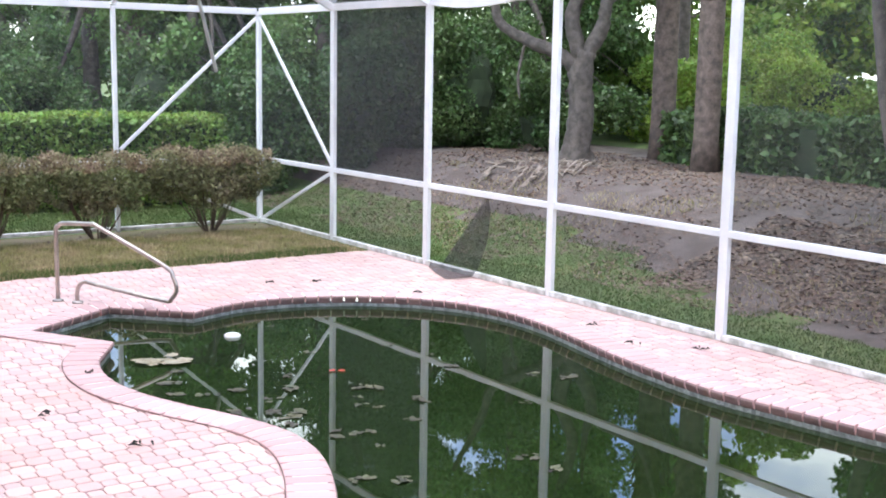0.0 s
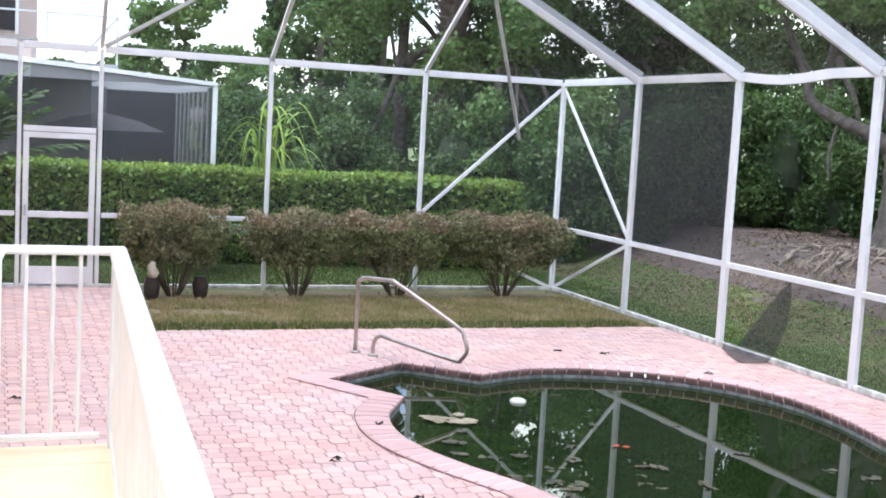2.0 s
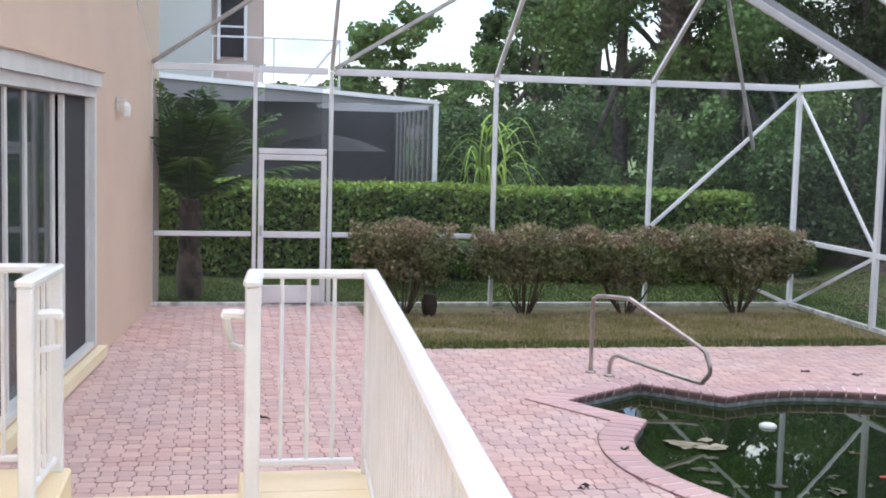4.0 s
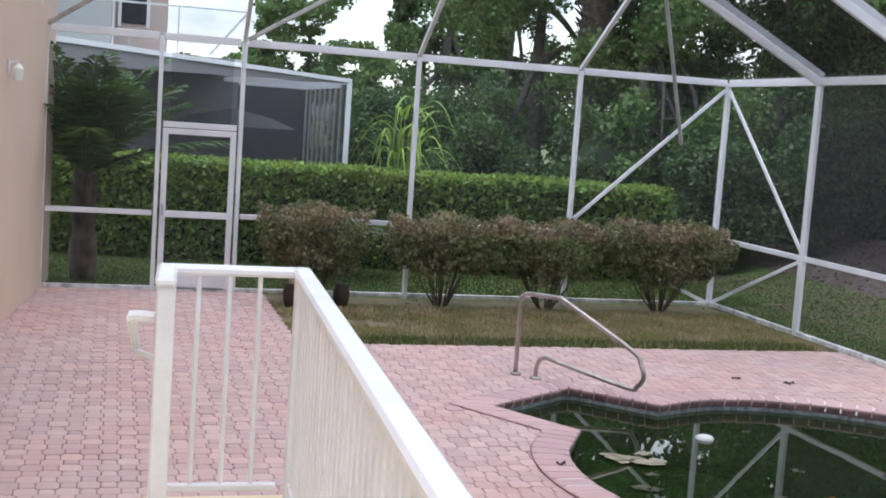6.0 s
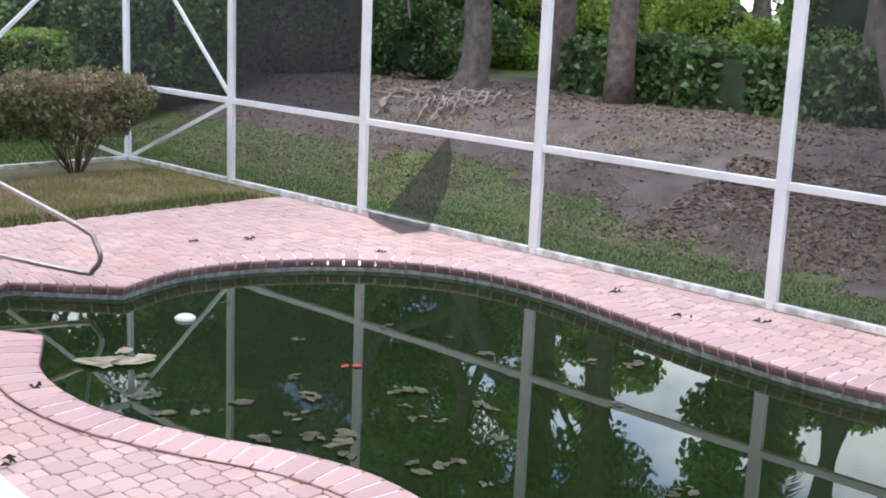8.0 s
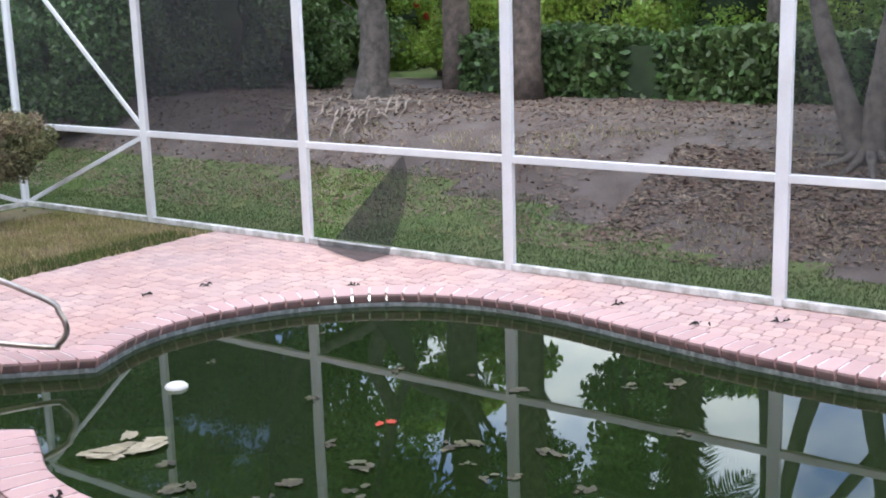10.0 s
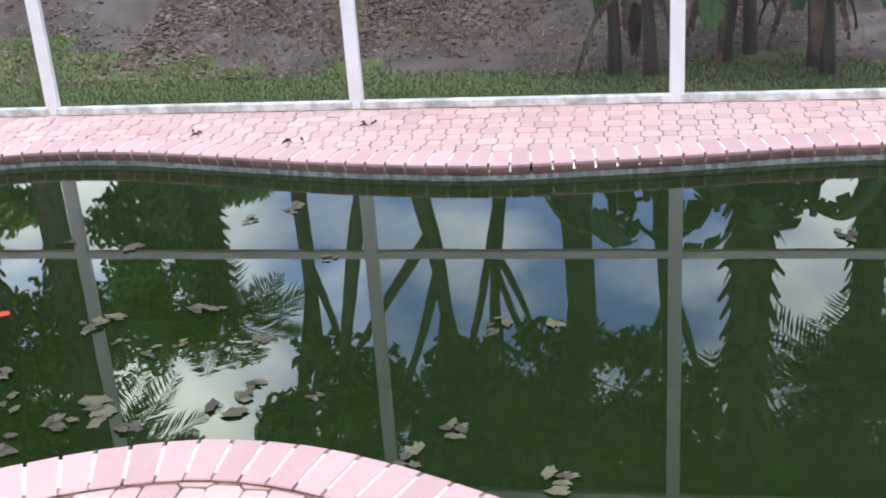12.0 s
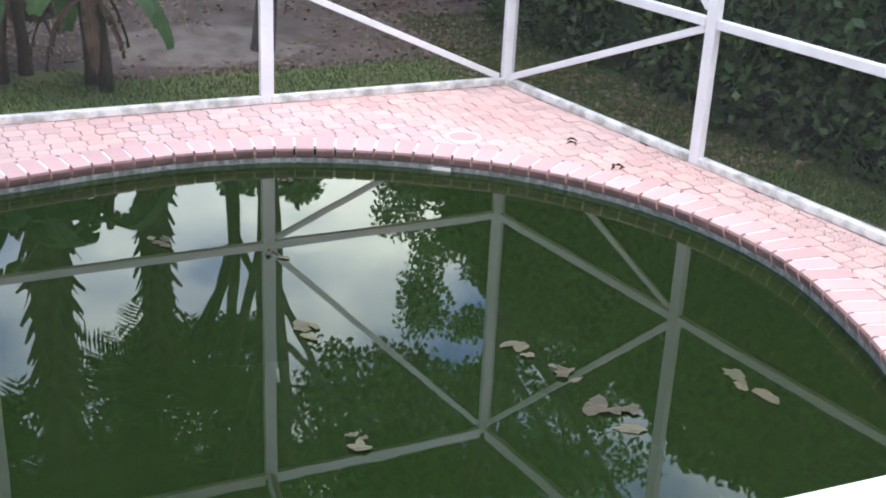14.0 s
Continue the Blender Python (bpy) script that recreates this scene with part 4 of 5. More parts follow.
def tree(name, x, y, label, height, trunk_r, crown, leafmat, density, size, seed, lean=(0, 0), bark=None, flat=0.0, limbs=5, base=None, first=0.45, fork=None):
    """A tapered trunk, limbs to every clump of the crown, many leaves."""
    t = thing(name, label, "tree")
    rnd = random.Random(seed)
    z0 = (ground_z(x, y) if base is None else base) - 0.08
    top = Vector((x + lean[0], y + lean[1], z0 + height))
    b = Vector((x, y, z0))
    pts, rad = [], []
    for k in range(9):
        f = k / 8
        pts.append(b.lerp(top, f) + Vector((rnd.uniform(-1, 1), rnd.uniform(-1, 1), 0)) * 0.10 * trunk_r * 8 * (f * (1 - f) * 2))
        rad.append(trunk_r * (1.45 if k == 0 else 1.08 if k == 1 else 1 - 0.62 * f))
    bm = bmesh.new()
    tube(bm, spline(pts, n=3), [float(np.interp(i / 24, [k / 8 for k in range(9)], rad)) for i in range(25)], 10, rough=0.07, seed=seed)
    part("trunk", bm, bark or BARK, t, smooth=True)
    if fork:
        f2 = Vector((fork[0], fork[1], 0))
        bm = bmesh.new()
        tube(bm, spline([b + f2 * 0.1, b + f2 * 0.3 + Vector((0, 0, 0.5)), b + f2 * 0.8 + Vector((0, 0, 1.6)), b + f2 * 1.3 + Vector((0, 0, 3.6))], n=5), [trunk_r * (1.3 - 0.055 * k) for k in range(16)], 10, rough=0.08, seed=seed + 40)
        part("trunk", bm, bark or BARK, t, smooth=True)
        for k in range(9):
            a = k * 0.7
            d = Vector((math.cos(a), math.sin(a), 0))
            bm = bmesh.new()
            pts = [b + d * q for q in (0.05, 0.25, 0.5, 0.75)]
            tube(bm, [Vector((q.x, q.y, ground_z(q.x, q.y) + h)) for q, h in zip(pts, (0.12, 0.03, 0.0, -0.03))], [0.06, 0.04, 0.026, 0.010], 6, rough=0.15, seed=k)
            part("root", bm, bark or BARK, t, smooth=True)
    for i, (cx, cy, cz, rx, ry, rz) in enumerate(crown):
        if i >= limbs:
            break
        c = Vector((x + cx, y + cy, z0 + cz))
        f = min(0.92, first + 0.45 * rnd.random())
        s = b.lerp(top, f)
        m = s.lerp(c, 0.5) + Vector((rnd.uniform(-0.3, 0.3), rnd.uniform(-0.3, 0.3), rnd.uniform(0.0, 0.4)))
        bm = bmesh.new()
        r0 = trunk_r * (1 - 0.6 * f) * 0.75
        tube(bm, spline([s, m, c], n=5), [r0 * (1 - 0.75 * k / 10) for k in range(11)], 6, rough=0.1, seed=seed + i)
        for w in range(5):
            e = c + Vector((rnd.uniform(-rx, rx), rnd.uniform(-ry, ry), rnd.uniform(-0.4 * rz, rz))) * 0.85
            g = m.lerp(c, rnd.uniform(0.3, 1.0))
            tube(bm, spline([g, g.lerp(e, 0.5) + Vector((0, 0, 0.15)), e], n=3), [r0 * 0.3 * (1 - 0.85 * k / 6) for k in range(7)], 4, cap=False)
        part("limb", bm, bark or BARK, t, smooth=True)
    specs = []
    for cx, cy, cz, rx, ry, rz in crown:
        for k in range(7):
            a, e = rnd.uniform(0, 6.28), rnd.uniform(-0.6, 0.9)
            specs.append((x + cx + 0.75 * rx * math.cos(a) * (1 - abs(e) * 0.4), y + cy + 0.75 * ry * math.sin(a) * (1 - abs(e) * 0.4), z0 + cz + 0.8 * rz * e,
                          rx * rnd.uniform(0.28, 0.5), ry * rnd.uniform(0.28, 0.5), rz * rnd.uniform(0.22, 0.42)))
    leaves("crown", blobs(specs, density, seed, 0.3), size, leafmat, t, seed=seed, flat=flat)
    return t


def frond(bm, base, az, rise, length, droop, width, n=26, seed=0, fan=False):
    """One pinnate frond: a bent midrib with paired leaflets."""
    rnd = random.Random(seed)
    d = Vector((math.cos(az), math.sin(az), 0))
    side = Vector((-d.y, d.x, 0))
    pts = []
    for k in range(9):
        f = k / 8
        a = math.atan(rise)
        pts.append(Vector(base) + d * (length * f * (math.cos(a) + 0.3 * f * droop * math.sin(a))) + Vector((0, 0, length * (math.sin(a) * f - 0.62 * droop * f * f))))
    tube(bm, pts, [0.014 * (1 - 0.8 * k / 8) * max(1, length) for k in range(9)], 4, cap=False)
    for k in range(2, n):
        f = k / n
        i = min(7, int(f * 8))
        p = pts[i].lerp(pts[i + 1], f * 8 - i)
        t = (pts[i + 1] - pts[i]).normalized()
        w = width * math.sin(math.pi * min(1, 0.12 + 0.88 * f)) ** 0.6
        for sg in (-1, 1):
            tip = p + side * sg * w * rnd.uniform(0.8, 1.05) + t * w * 0.55 - Vector((0, 0, w * rnd.uniform(0.05, 0.4)))
            e = t * 0.016 * (1 + length * 0.4)
            q = p.lerp(tip, 0.5) + Vector((0, 0, 0.02))
            a, b, c, g = (bm.verts.new(v) for v in (p - e * 0.5, q - e, tip, q + e))
            bm.faces.new((a, b, c, g))


def palm(name, x, y, label, h, r, n, length, seed, boots=True, width=0.35, lean=(0, 0), bark=None, rise=(0.1, 1.0), swell=0.0, grow=0.0, sag=1.0):
    t = thing(name, label, "palm tree")
    rnd = random.Random(seed)
    z0 = ground_z(x, y) - 0.06 if x > 0.3 else -0.06
    pts = [Vector((x + lean[0] * f * f, y + lean[1] * f * f, z0 + h * f)) for f in [k / 10 for k in range(11)]]
    bm = bmesh.new()
    tube(bm, pts, [r * (1.25 if k == 0 else 1.0 + swell * math.sin(math.pi * min(1, k / 5))) for k in range(11)], 12, rough=0.05, seed=seed)
    part("trunk", bm, bark or PALMB, t, smooth=True)
    if boots:
        bm = bmesh.new()
        k, z = 0, 0.45 * h if boots == 2 else 0.05
        while z < h:
            f = z / h
            c = Vector((x + lean[0] * f * f, y + lean[1] * f * f, z0 + z))
            for s in range(5):
                a = s * 2 * math.pi / 5 + k * 0.62 + rnd.uniform(-0.2, 0.2)
                d = Vector((math.cos(a), math.sin(a), 0))
                u = Vector((-d.y, d.x, 0))
                o = c + d * r * 0.9
                tip = c + d * r * rnd.uniform(1.3, 1.75) + Vector((0, 0, rnd.uniform(0.12, 0.26)))
                vs = [bm.verts.new(q) for q in (o - u * r * 0.4, o + u * r * 0.4, tip + u * r * 0.16, tip - u * r * 0.16, o - Vector((0, 0, 0.06)))]
                for fc in ((0, 1, 2, 3), (4, 1, 0), (4, 2, 1), (4, 3, 2), (4, 0, 3)):
                    bm.faces.new([vs[q] for q in fc])
            k += 1
            z += 0.11
        part("boots", bm, PALMB, t, "ragged old leaf bases")
    top = pts[-1]
    for k in range(n):
        bm = bmesh.new()
        az = k * 2.399 + rnd.uniform(-0.2, 0.2)
        ri = rise[0] + (rise[1] - rise[0]) * ((k + 0.5) / n)
        frond(bm, top + Vector((0, 0, 0.05 * rnd.random())), az, ri, length * rnd.uniform(0.85, 1.1) * (1 - grow + grow * (k + 0.5) / n), (0.55 + 0.35 * rnd.random()) * sag, width, seed=seed * 50 + k)
        part("frond", bm, FROND, t)
    return t


def banana(x, y, h, seed, n=7):
    t = thing("banana_plant", "banana plant with broad torn leaves and dry hanging ones", "banana plant", "banana plants")
    rnd = random.Random(seed)
    z0 = ground_z(x, y) - 0.05
    for k in range(2):
        a = seed + k * 2.1
        p = Vector((x + 0.13 * math.cos(a), y + 0.16 * math.sin(a), z0))
        hh = h * (1.0, 0.8, 0.62)[k]
        bm = bmesh.new()
        tube(bm, [p, p + Vector((0.02, 0, 0.3 * hh)), p + Vector((0.05, 0.03, 0.75 * hh)), p + Vector((0.06, 0.03, hh))], [0.065, 0.05, 0.042, 0.028], 10, rough=0.1, seed=seed + k)
        part("stem", bm, BANST, t, smooth=True)

    def blade(b, az, L, w, rise, droop, material, label=""):
        bm = bmesh.new()
        d = Vector((math.cos(az), math.sin(az), 0))
        s = Vector((-d.y, d.x, 0))
        m = 16
        ctr = [b + d * (L * f * (1 - 0.2 * f)) + Vector((0, 0, L * (rise * f - droop * f * f))) for f in [q / m for q in range(m + 1)]]
        for sg in (-1, 1):
            q = 2
            while q < m:
                e = min(m, q + rnd.choice((1, 2, 3, 4)))
                sag = rnd.uniform(0.2, 0.75)
                prev = None
                for i in range(q, e + 1):
                    f = (i - 2) / (m - 2)
                    ww = w * (math.sin(math.pi * min(0.97, 0.08 + 0.9 * f)) ** 0.5) * (0.97 if i < e else 0.92)
                    row = [bm.verts.new(ctr[i] + s * sg * ww * c - Vector((0, 0, sag * ww * c * c)) - (d * 0.02 * c if i == e else Vector())) for c in (0.0, 0.5, 1.0)]
                    if prev:
                        for c in (0, 1):
                            bm.faces.new((prev[c], row[c], row[c + 1], prev[c + 1]))
                    prev = row
                q = e
        tube(bm, ctr, [0.020 * (1 - 0.05 * i) for i in range(m + 1)], 5, cap=False)
        part("leaf", bm, material, t, label)

    for k in range(n):
        b = Vector((x, y, z0 + h * rnd.uniform(0.75, 1.0)))
        blade(b, k * 2.4 + seed, rnd.uniform(0.75, 1.15), rnd.uniform(0.11, 0.16), rnd.uniform(0.6, 1.1), rnd.uniform(0.9, 1.5), BANANA)
    for k in range(6):
        b = Vector((x, y, z0 + h * rnd.uniform(0.45, 0.85)))
        blade(b, k * 1.1 + seed, rnd.uniform(0.4, 0.65), rnd.uniform(0.03, 0.06), 0.25, rnd.uniform(1.1, 1.5), DRYLEAF, "dry hanging leaf")
    return t


def shrub(x, y, w, h, seed, label, stems=9, mat_=None, n=2600):
    t = thing("shrub", label, "shrub", "shrubs by the screen")
    rnd = random.Random(seed)
    bm = bmesh.new()
    for k in range(stems + 9):
        a, r = rnd.uniform(0, 6.28), rnd.uniform(0.25, 0.95)
        e = Vector((x + r * w * 0.42 * math.cos(a), y + 0.28 * math.sin(a), h * rnd.uniform(0.5, 0.85)))
        b = Vector((x + 0.07 * math.cos(a), y + 0.06 * math.sin(a), -0.03))
        tube(bm, spline([b, b.lerp(e, 0.5) + Vector((0.03 * math.cos(a), 0, -0.02)), e], n=3), [0.012 - 0.0013 * q for q in range(7)], 5, cap=False)
    part("stem_clump", bm, TWIG, t, "bare brown stems")
    rng = np.random.default_rng(seed)
    f = rng.random(n) ** 0.75
    a, r = rng.uniform(0, 6.283, n), rng.random(n) ** 0.4
    reach = 0.34 + 0.18 * np.clip(f * 2.2, 0, 1)
    lump = 1 + 0.16 * np.sin(3 * a + seed) * np.sin(7 * f + seed)
    px = x + np.cos(a) * r * reach * w * lump
    py = y + np.sin(a) * r * reach * 0.85 * lump
    pz = h * (0.32 + 0.68 * f) + 0.05 * np.sin(px * 7 + seed) + rng.normal(size=n) * 0.022
    hole = np.array([noise.noise(Vector((p * 4.5, q * 4.5, z * 4.5 + seed))) for p, q, z in zip(px, py, pz)])
    keep = hole > -0.25 + 0.30 * np.clip((0.6 * h - pz) / (0.35 * h), 0, 1)
    pts, tip = np.column_stack((px, py, pz))[keep], (pz + 0.10 * hole > h * 0.84)[keep]
    leaves("foliage", pts[~tip], 0.034, mat_ or SHRUB, t, seed=seed)
    leaves("dry_crown", pts[tip], 0.030, DRYTIP, t, "dry brown pruned tips", seed=seed + 1)
    return t


def scatter(name, label, n, size, material, area, seed, parent=None, flat=0.9, long=1.7, zoff=0.015, keep=None, category="leaf litter"):
    rng = np.random.default_rng(seed)
    x0, y0, x1, y1 = area
    p = np.column_stack((rng.uniform(x0, x1, n), rng.uniform(y0, y1, n), np.zeros(n)))
    if keep:
        p = p[[keep(a, b) for a, b, _ in p]]
    p[:, 2] = [(ground_z(a, b) if a > 0.3 else -0.03) + zoff for a, b, _ in p]
    ob = leaves(name, p, size, material, parent, seed=seed, flat=flat, long=long)
    return tagged(ob, label, category, kind="stuff")


def blades(name, label, n, h, material, area, seed, zf, keep=None):
    """Upright grass blades."""
    rng = np.random.default_rng(seed)
    x0, y0, x1, y1 = area
    p = np.column_stack((rng.uniform(x0, x1, n), rng.uniform(y0, y1, n), np.zeros(n)))
    if keep is not None:
        p = p[[keep(a, b) for a, b, _ in p]]
    n = len(p)
    p[:, 2] = [zf(a, b) for a, b, _ in p]
    a = rng.uniform(0, 6.28, n)
    w = np.column_stack((np.cos(a), np.sin(a), np.zeros(n))) * 0.006
    lean = rng.normal(size=(n, 3)) * np.array((0.35, 0.35, 0)) * h
    hh = h * rng.uniform(0.5, 1.2, n)
    v = np.empty((n, 3, 3))
    v[:, 0], v[:, 1] = p - w, p + w
    v[:, 2] = p + lean + np.column_stack((np.zeros(n), np.zeros(n), hh))
    me = bpy.data.meshes.new(name)
    me.vertices.add(3 * n), me.loops.add(3 * n), me.polygons.add(n)
    me.vertices.foreach_set("co", v.reshape(-1))
    me.loops.foreach_set("vertex_index", np.arange(3 * n, dtype=np.int32))
    me.polygons.foreach_set("loop_start", np.arange(0, 3 * n, 3, dtype=np.int32))
    me.update(calc_edges=True)
    me.materials.append(material)
    return tagged(new(name, me), label, "grass", kind="stuff")


# planting bed inside the screen
bm = bmesh.new()
box(bm, (BED[0], BED[1], -0.12), (0.0, -0.04, -0.02))
tagged(part("planting_bed", bm, BEDSOIL), "dry grass bed inside the screen corner", "ground", kind="structure")
dry = lambda x, y: noise.noise(Vector((x * 1.3, y * 1.3, 7))) > -0.42 + 0.3 * noise.noise(Vector((x * 6, y * 6, 2))) or y < -2.4
blades("bed_grass", "thin dry grass in the bed", 40000, 0.05, BLADED, (BED[0] + 0.02, BED[1] + 0.01, -0.06, -0.7), 11, lambda x, y: -0.02, dry)
blades("bed_grass_edge", "longer green grass along the paver edge", 5000, 0.07, BLADE, (BED[0] + 0.02, BED[1], -0.3, BED[1] + 0.35), 12, lambda x, y: -0.02)
blades("lawn_grass", "green lawn grass beyond the screen", 60000, 0.035, BLADE, (-9.0, 0.1, 0.9, 3.6), 13, lambda x, y: -0.03)
lawn = lambda x, y: x < lawn_edge(x, y) + 0.35 * noise.noise(Vector((x * 3, y * 3, 1)))
blades("lawn_strip", "green grass strip at the foot of the bank", 110000, 0.03, BLADE, (0.06, -16.5, 3.4, 2.3), 14, ground_z, lawn)
blades("bank_grass", "sparse grass on the bank", 14000, 0.05, BLADED, (1.0, -16.0, 4.0, 1.0), 15, ground_z, lambda x, y: noise.noise(Vector((x * 0.8, y * 0.8, 1))) > 0.05)
scatter("leaf_litter", "brown dead leaves on the bank", 46000, 0.03, LITTER, (1.0, -16.0, 7.5, 3.0), 21, keep=lambda x, y: noise.noise(Vector((x * 0.7, y * 0.7, 5))) + 0.25 * (x > 1.5) > -0.12)
scatter("leaf_litter", "thick brown leaf litter at the foot of the bank", 16000, 0.035, LITTER, (0.9, -12.0, 3.6, -6.6), 23, keep=lambda x, y: noise.noise(Vector((x * 1.1, y * 1.1, 9))) > 0.55 - 0.45 * (x - 0.6))
scatter("leaf_litter", "brown leaf litter beside the near screen wall", 1800, 0.04, LITTER, (-2.5, -16.6, 3.2, -15.2), 24)
blades("side_lawn", "thin shaded grass beside the near screen wall", 42000, 0.035, BLADE, (-6.6, -16.6, 2.4, -15.5), 16, lambda x, y: ground_z(x, y) if x > 0.3 else -0.03)


def sandy_patch(cx, cy, rx, ry):
    """A thin uneven spread of pale soil over the bank."""
    v, f, n, m = [], [], 40, 7
    for k in range(m + 1):
        for i in range(n):
            a = 2 * math.pi * i / n
            r = k / m * (1 + 0.35 * noise.noise(Vector((math.cos(a) * 2.2, math.sin(a) * 2.2, 8))))
            x, y = cx + rx * r * math.cos(a), cy + ry * r * math.sin(a)
            v.append((x, y, ground_z(x, y) + 0.022 - 0.03 * (k / m) ** 3))
    for k in range(m):
        f += [(k * n + i, (k + 1) * n + i, (k + 1) * n + (i + 1) % n, k * n + (i + 1) % n) for i in range(n)]
    tagged(data_part("sandy_patch", v, f, SAND, smooth=True), "pale sandy bare patch at the foot of the bank", "ground", kind="structure")


sandy_patch(1.75, -13.45, 0.6, 1.0)
scatter("bed_litter", "dead leaves in the bed", 500, 0.03, LITTER, (BED[0], BED[1], 0, -0.1), 22, zoff=0.02)

for x, w, h, s, lab in ((-5.66, 1.35, 1.15, 41, "shrub of brown and green leaves pruned flat"), (-4.05, 1.45, 1.10, 42, "leggy shrub with reddish leaves pruned flat"),
                        (-2.65, 1.55, 1.08, 43, "thin reddish shrub with bare stems"), (-1.05, 1.85, 1.13, 44, "fuller green-brown shrub in the screen corner")):
    shrub(x, -0.6, w, h, s, lab, 11, n=15000 if s == 44 else 11000)
for x, y in ((-5.98, -0.98), (-5.36, -0.86)):
    bm = bmesh.new()
    tube(bm, [(x, y, -0.02), (x, y, 0.05), (x, y, 0.16), (x, y, 0.25), (x, y, 0.27)], [0.06, 0.09, 0.105, 0.075, 0.082], 14)
    tagged(part("clay_pot", bm, POT, smooth=True), "round dark clay pot under the shrub", "pot", "pots under the shrub")
bm = bmesh.new()
tube(bm, [(-5.98, -1.0, 0.262), (-5.97, -1.0, 0.33), (-6.0, -1.0, 0.41), (-5.97, -1.0, 0.47)], [0.04, 0.065, 0.05, 0.025], 9, rough=0.25, seed=4)
tagged(part("garden_ornament", bm, STONE, smooth=True), "pale stone ornament resting on a clay pot", "ornament")


hedge("hedge", -14.0, 4.1, 0.45, 2.28, 1.3, 1.40, "clipped green boundary hedge behind the lawn", HEDGE, 90000, 51, 0.05, 0.0, 0.035, LEAFY)
hedge("hedge", 7.7, -9.0, 7.88, -1.5, 1.1, 0.95, "low dark hedge on top of the bank", LEAFD, 30000, 52, 0.08, 0.65, 0.16)
hedge("hedge", 8.5, -19.0, 7.6, -8.9, 1.2, 2.2, "dark hedge on top of the bank", LEAFD, 34000, 53, 0.085, 0.4, 0.18)
hedge("hedge", 3.4, -16.55, -6.5, -16.55, 1.3, 2.6, "tall dark green hedge beside the house", LEAFD, 60000, 54, 0.06, -0.03, 0.10)
hedge("hedge", 14.0, -4.0, 13.0, 12.0, 1.2, 0.75, "sunlit bright green hedge beyond the bank", LEAFY, 16000, 55, 0.08, 0.5, 0.1)

fl = thing("hibiscus_flowers", "scattered red blossoms on a far shrub", "flowers")
rr = random.Random(31)
for k in range(9):
    bm = bmesh.new()
    c = Vector((11.3 + rr.uniform(-0.3, 0.3), 3.4 + rr.uniform(-1.1, 1.1), 2.2 + rr.uniform(-0.5, 0.4)))
    for q in range(5):
        a = q * 1.257
        d = Vector((0.2, math.cos(a), math.sin(a))) * 0.09
        s_ = Vector((0, -math.sin(a), math.cos(a))) * 0.045
        bm.faces.new([bm.verts.new(p) for p in (c, c + d * 0.6 + s_, c + d, c + d * 0.6 - s_)])
    part("blossom", bm, RED, fl)

# palm and low fronds behind the screen
palm("palm_tree", -8.39, 0.86, "young palm with a thick dark trunk behind the screen", 1.38, 0.125, 34, 2.15, 61, boots=2, width=0.40, rise=(0.5, 4.5), swell=0.5, grow=0.15, sag=0.62)
palm("palm_tree", 1.3, 8.2, "tall brown-trunked palm among the trees", 6.2, 0.3, 18, 2.2, 68, boots=True, width=0.6, rise=(-0.4, 0.9))
palm("palm_tree", -4.9, 1.9, "small feathery palm in front of the hedge", 0.45, 0.06, 12, 1.0, 62, boots=False, width=0.28, rise=(0.7, 1.5))
# palms on the bank
palm("palm_tree", 7.1, -1.2, "tall palm with a ragged trunk on the bank", 6.2, 0.21, 20, 1.7, 63, boots=2, width=0.5)
palm("palm_tree", 6.2, -3.05, "tall palm with a ragged trunk on the bank", 6.0, 0.20, 20, 1.7, 64, boots=2, width=0.5)
palm("palm_tree", 12.0, -2.9, "tall palm seen above the far hedge", 6.6, 0.27, 22, 1.9, 65, boots=2, width=0.55)
palm("palm_tree", 2.6, -12.1, "palm with a ragged leaf-base trunk on the bank", 4.4, 0.19, 22, 1.6, 66, boots=True, width=0.5)
palm("palm_tree", 6.3, -13.9, "palm with a ragged leaf-base trunk on the bank", 4.9, 0.2, 22, 1.7, 67, boots=True, width=0.5)
banana(0.95, -11.02, 1.2, 71, 6), banana(1.3, -11.75, 1.15, 72, 5), banana(0.85, -12.3, 1.05, 73, 5)

# oak on the bank


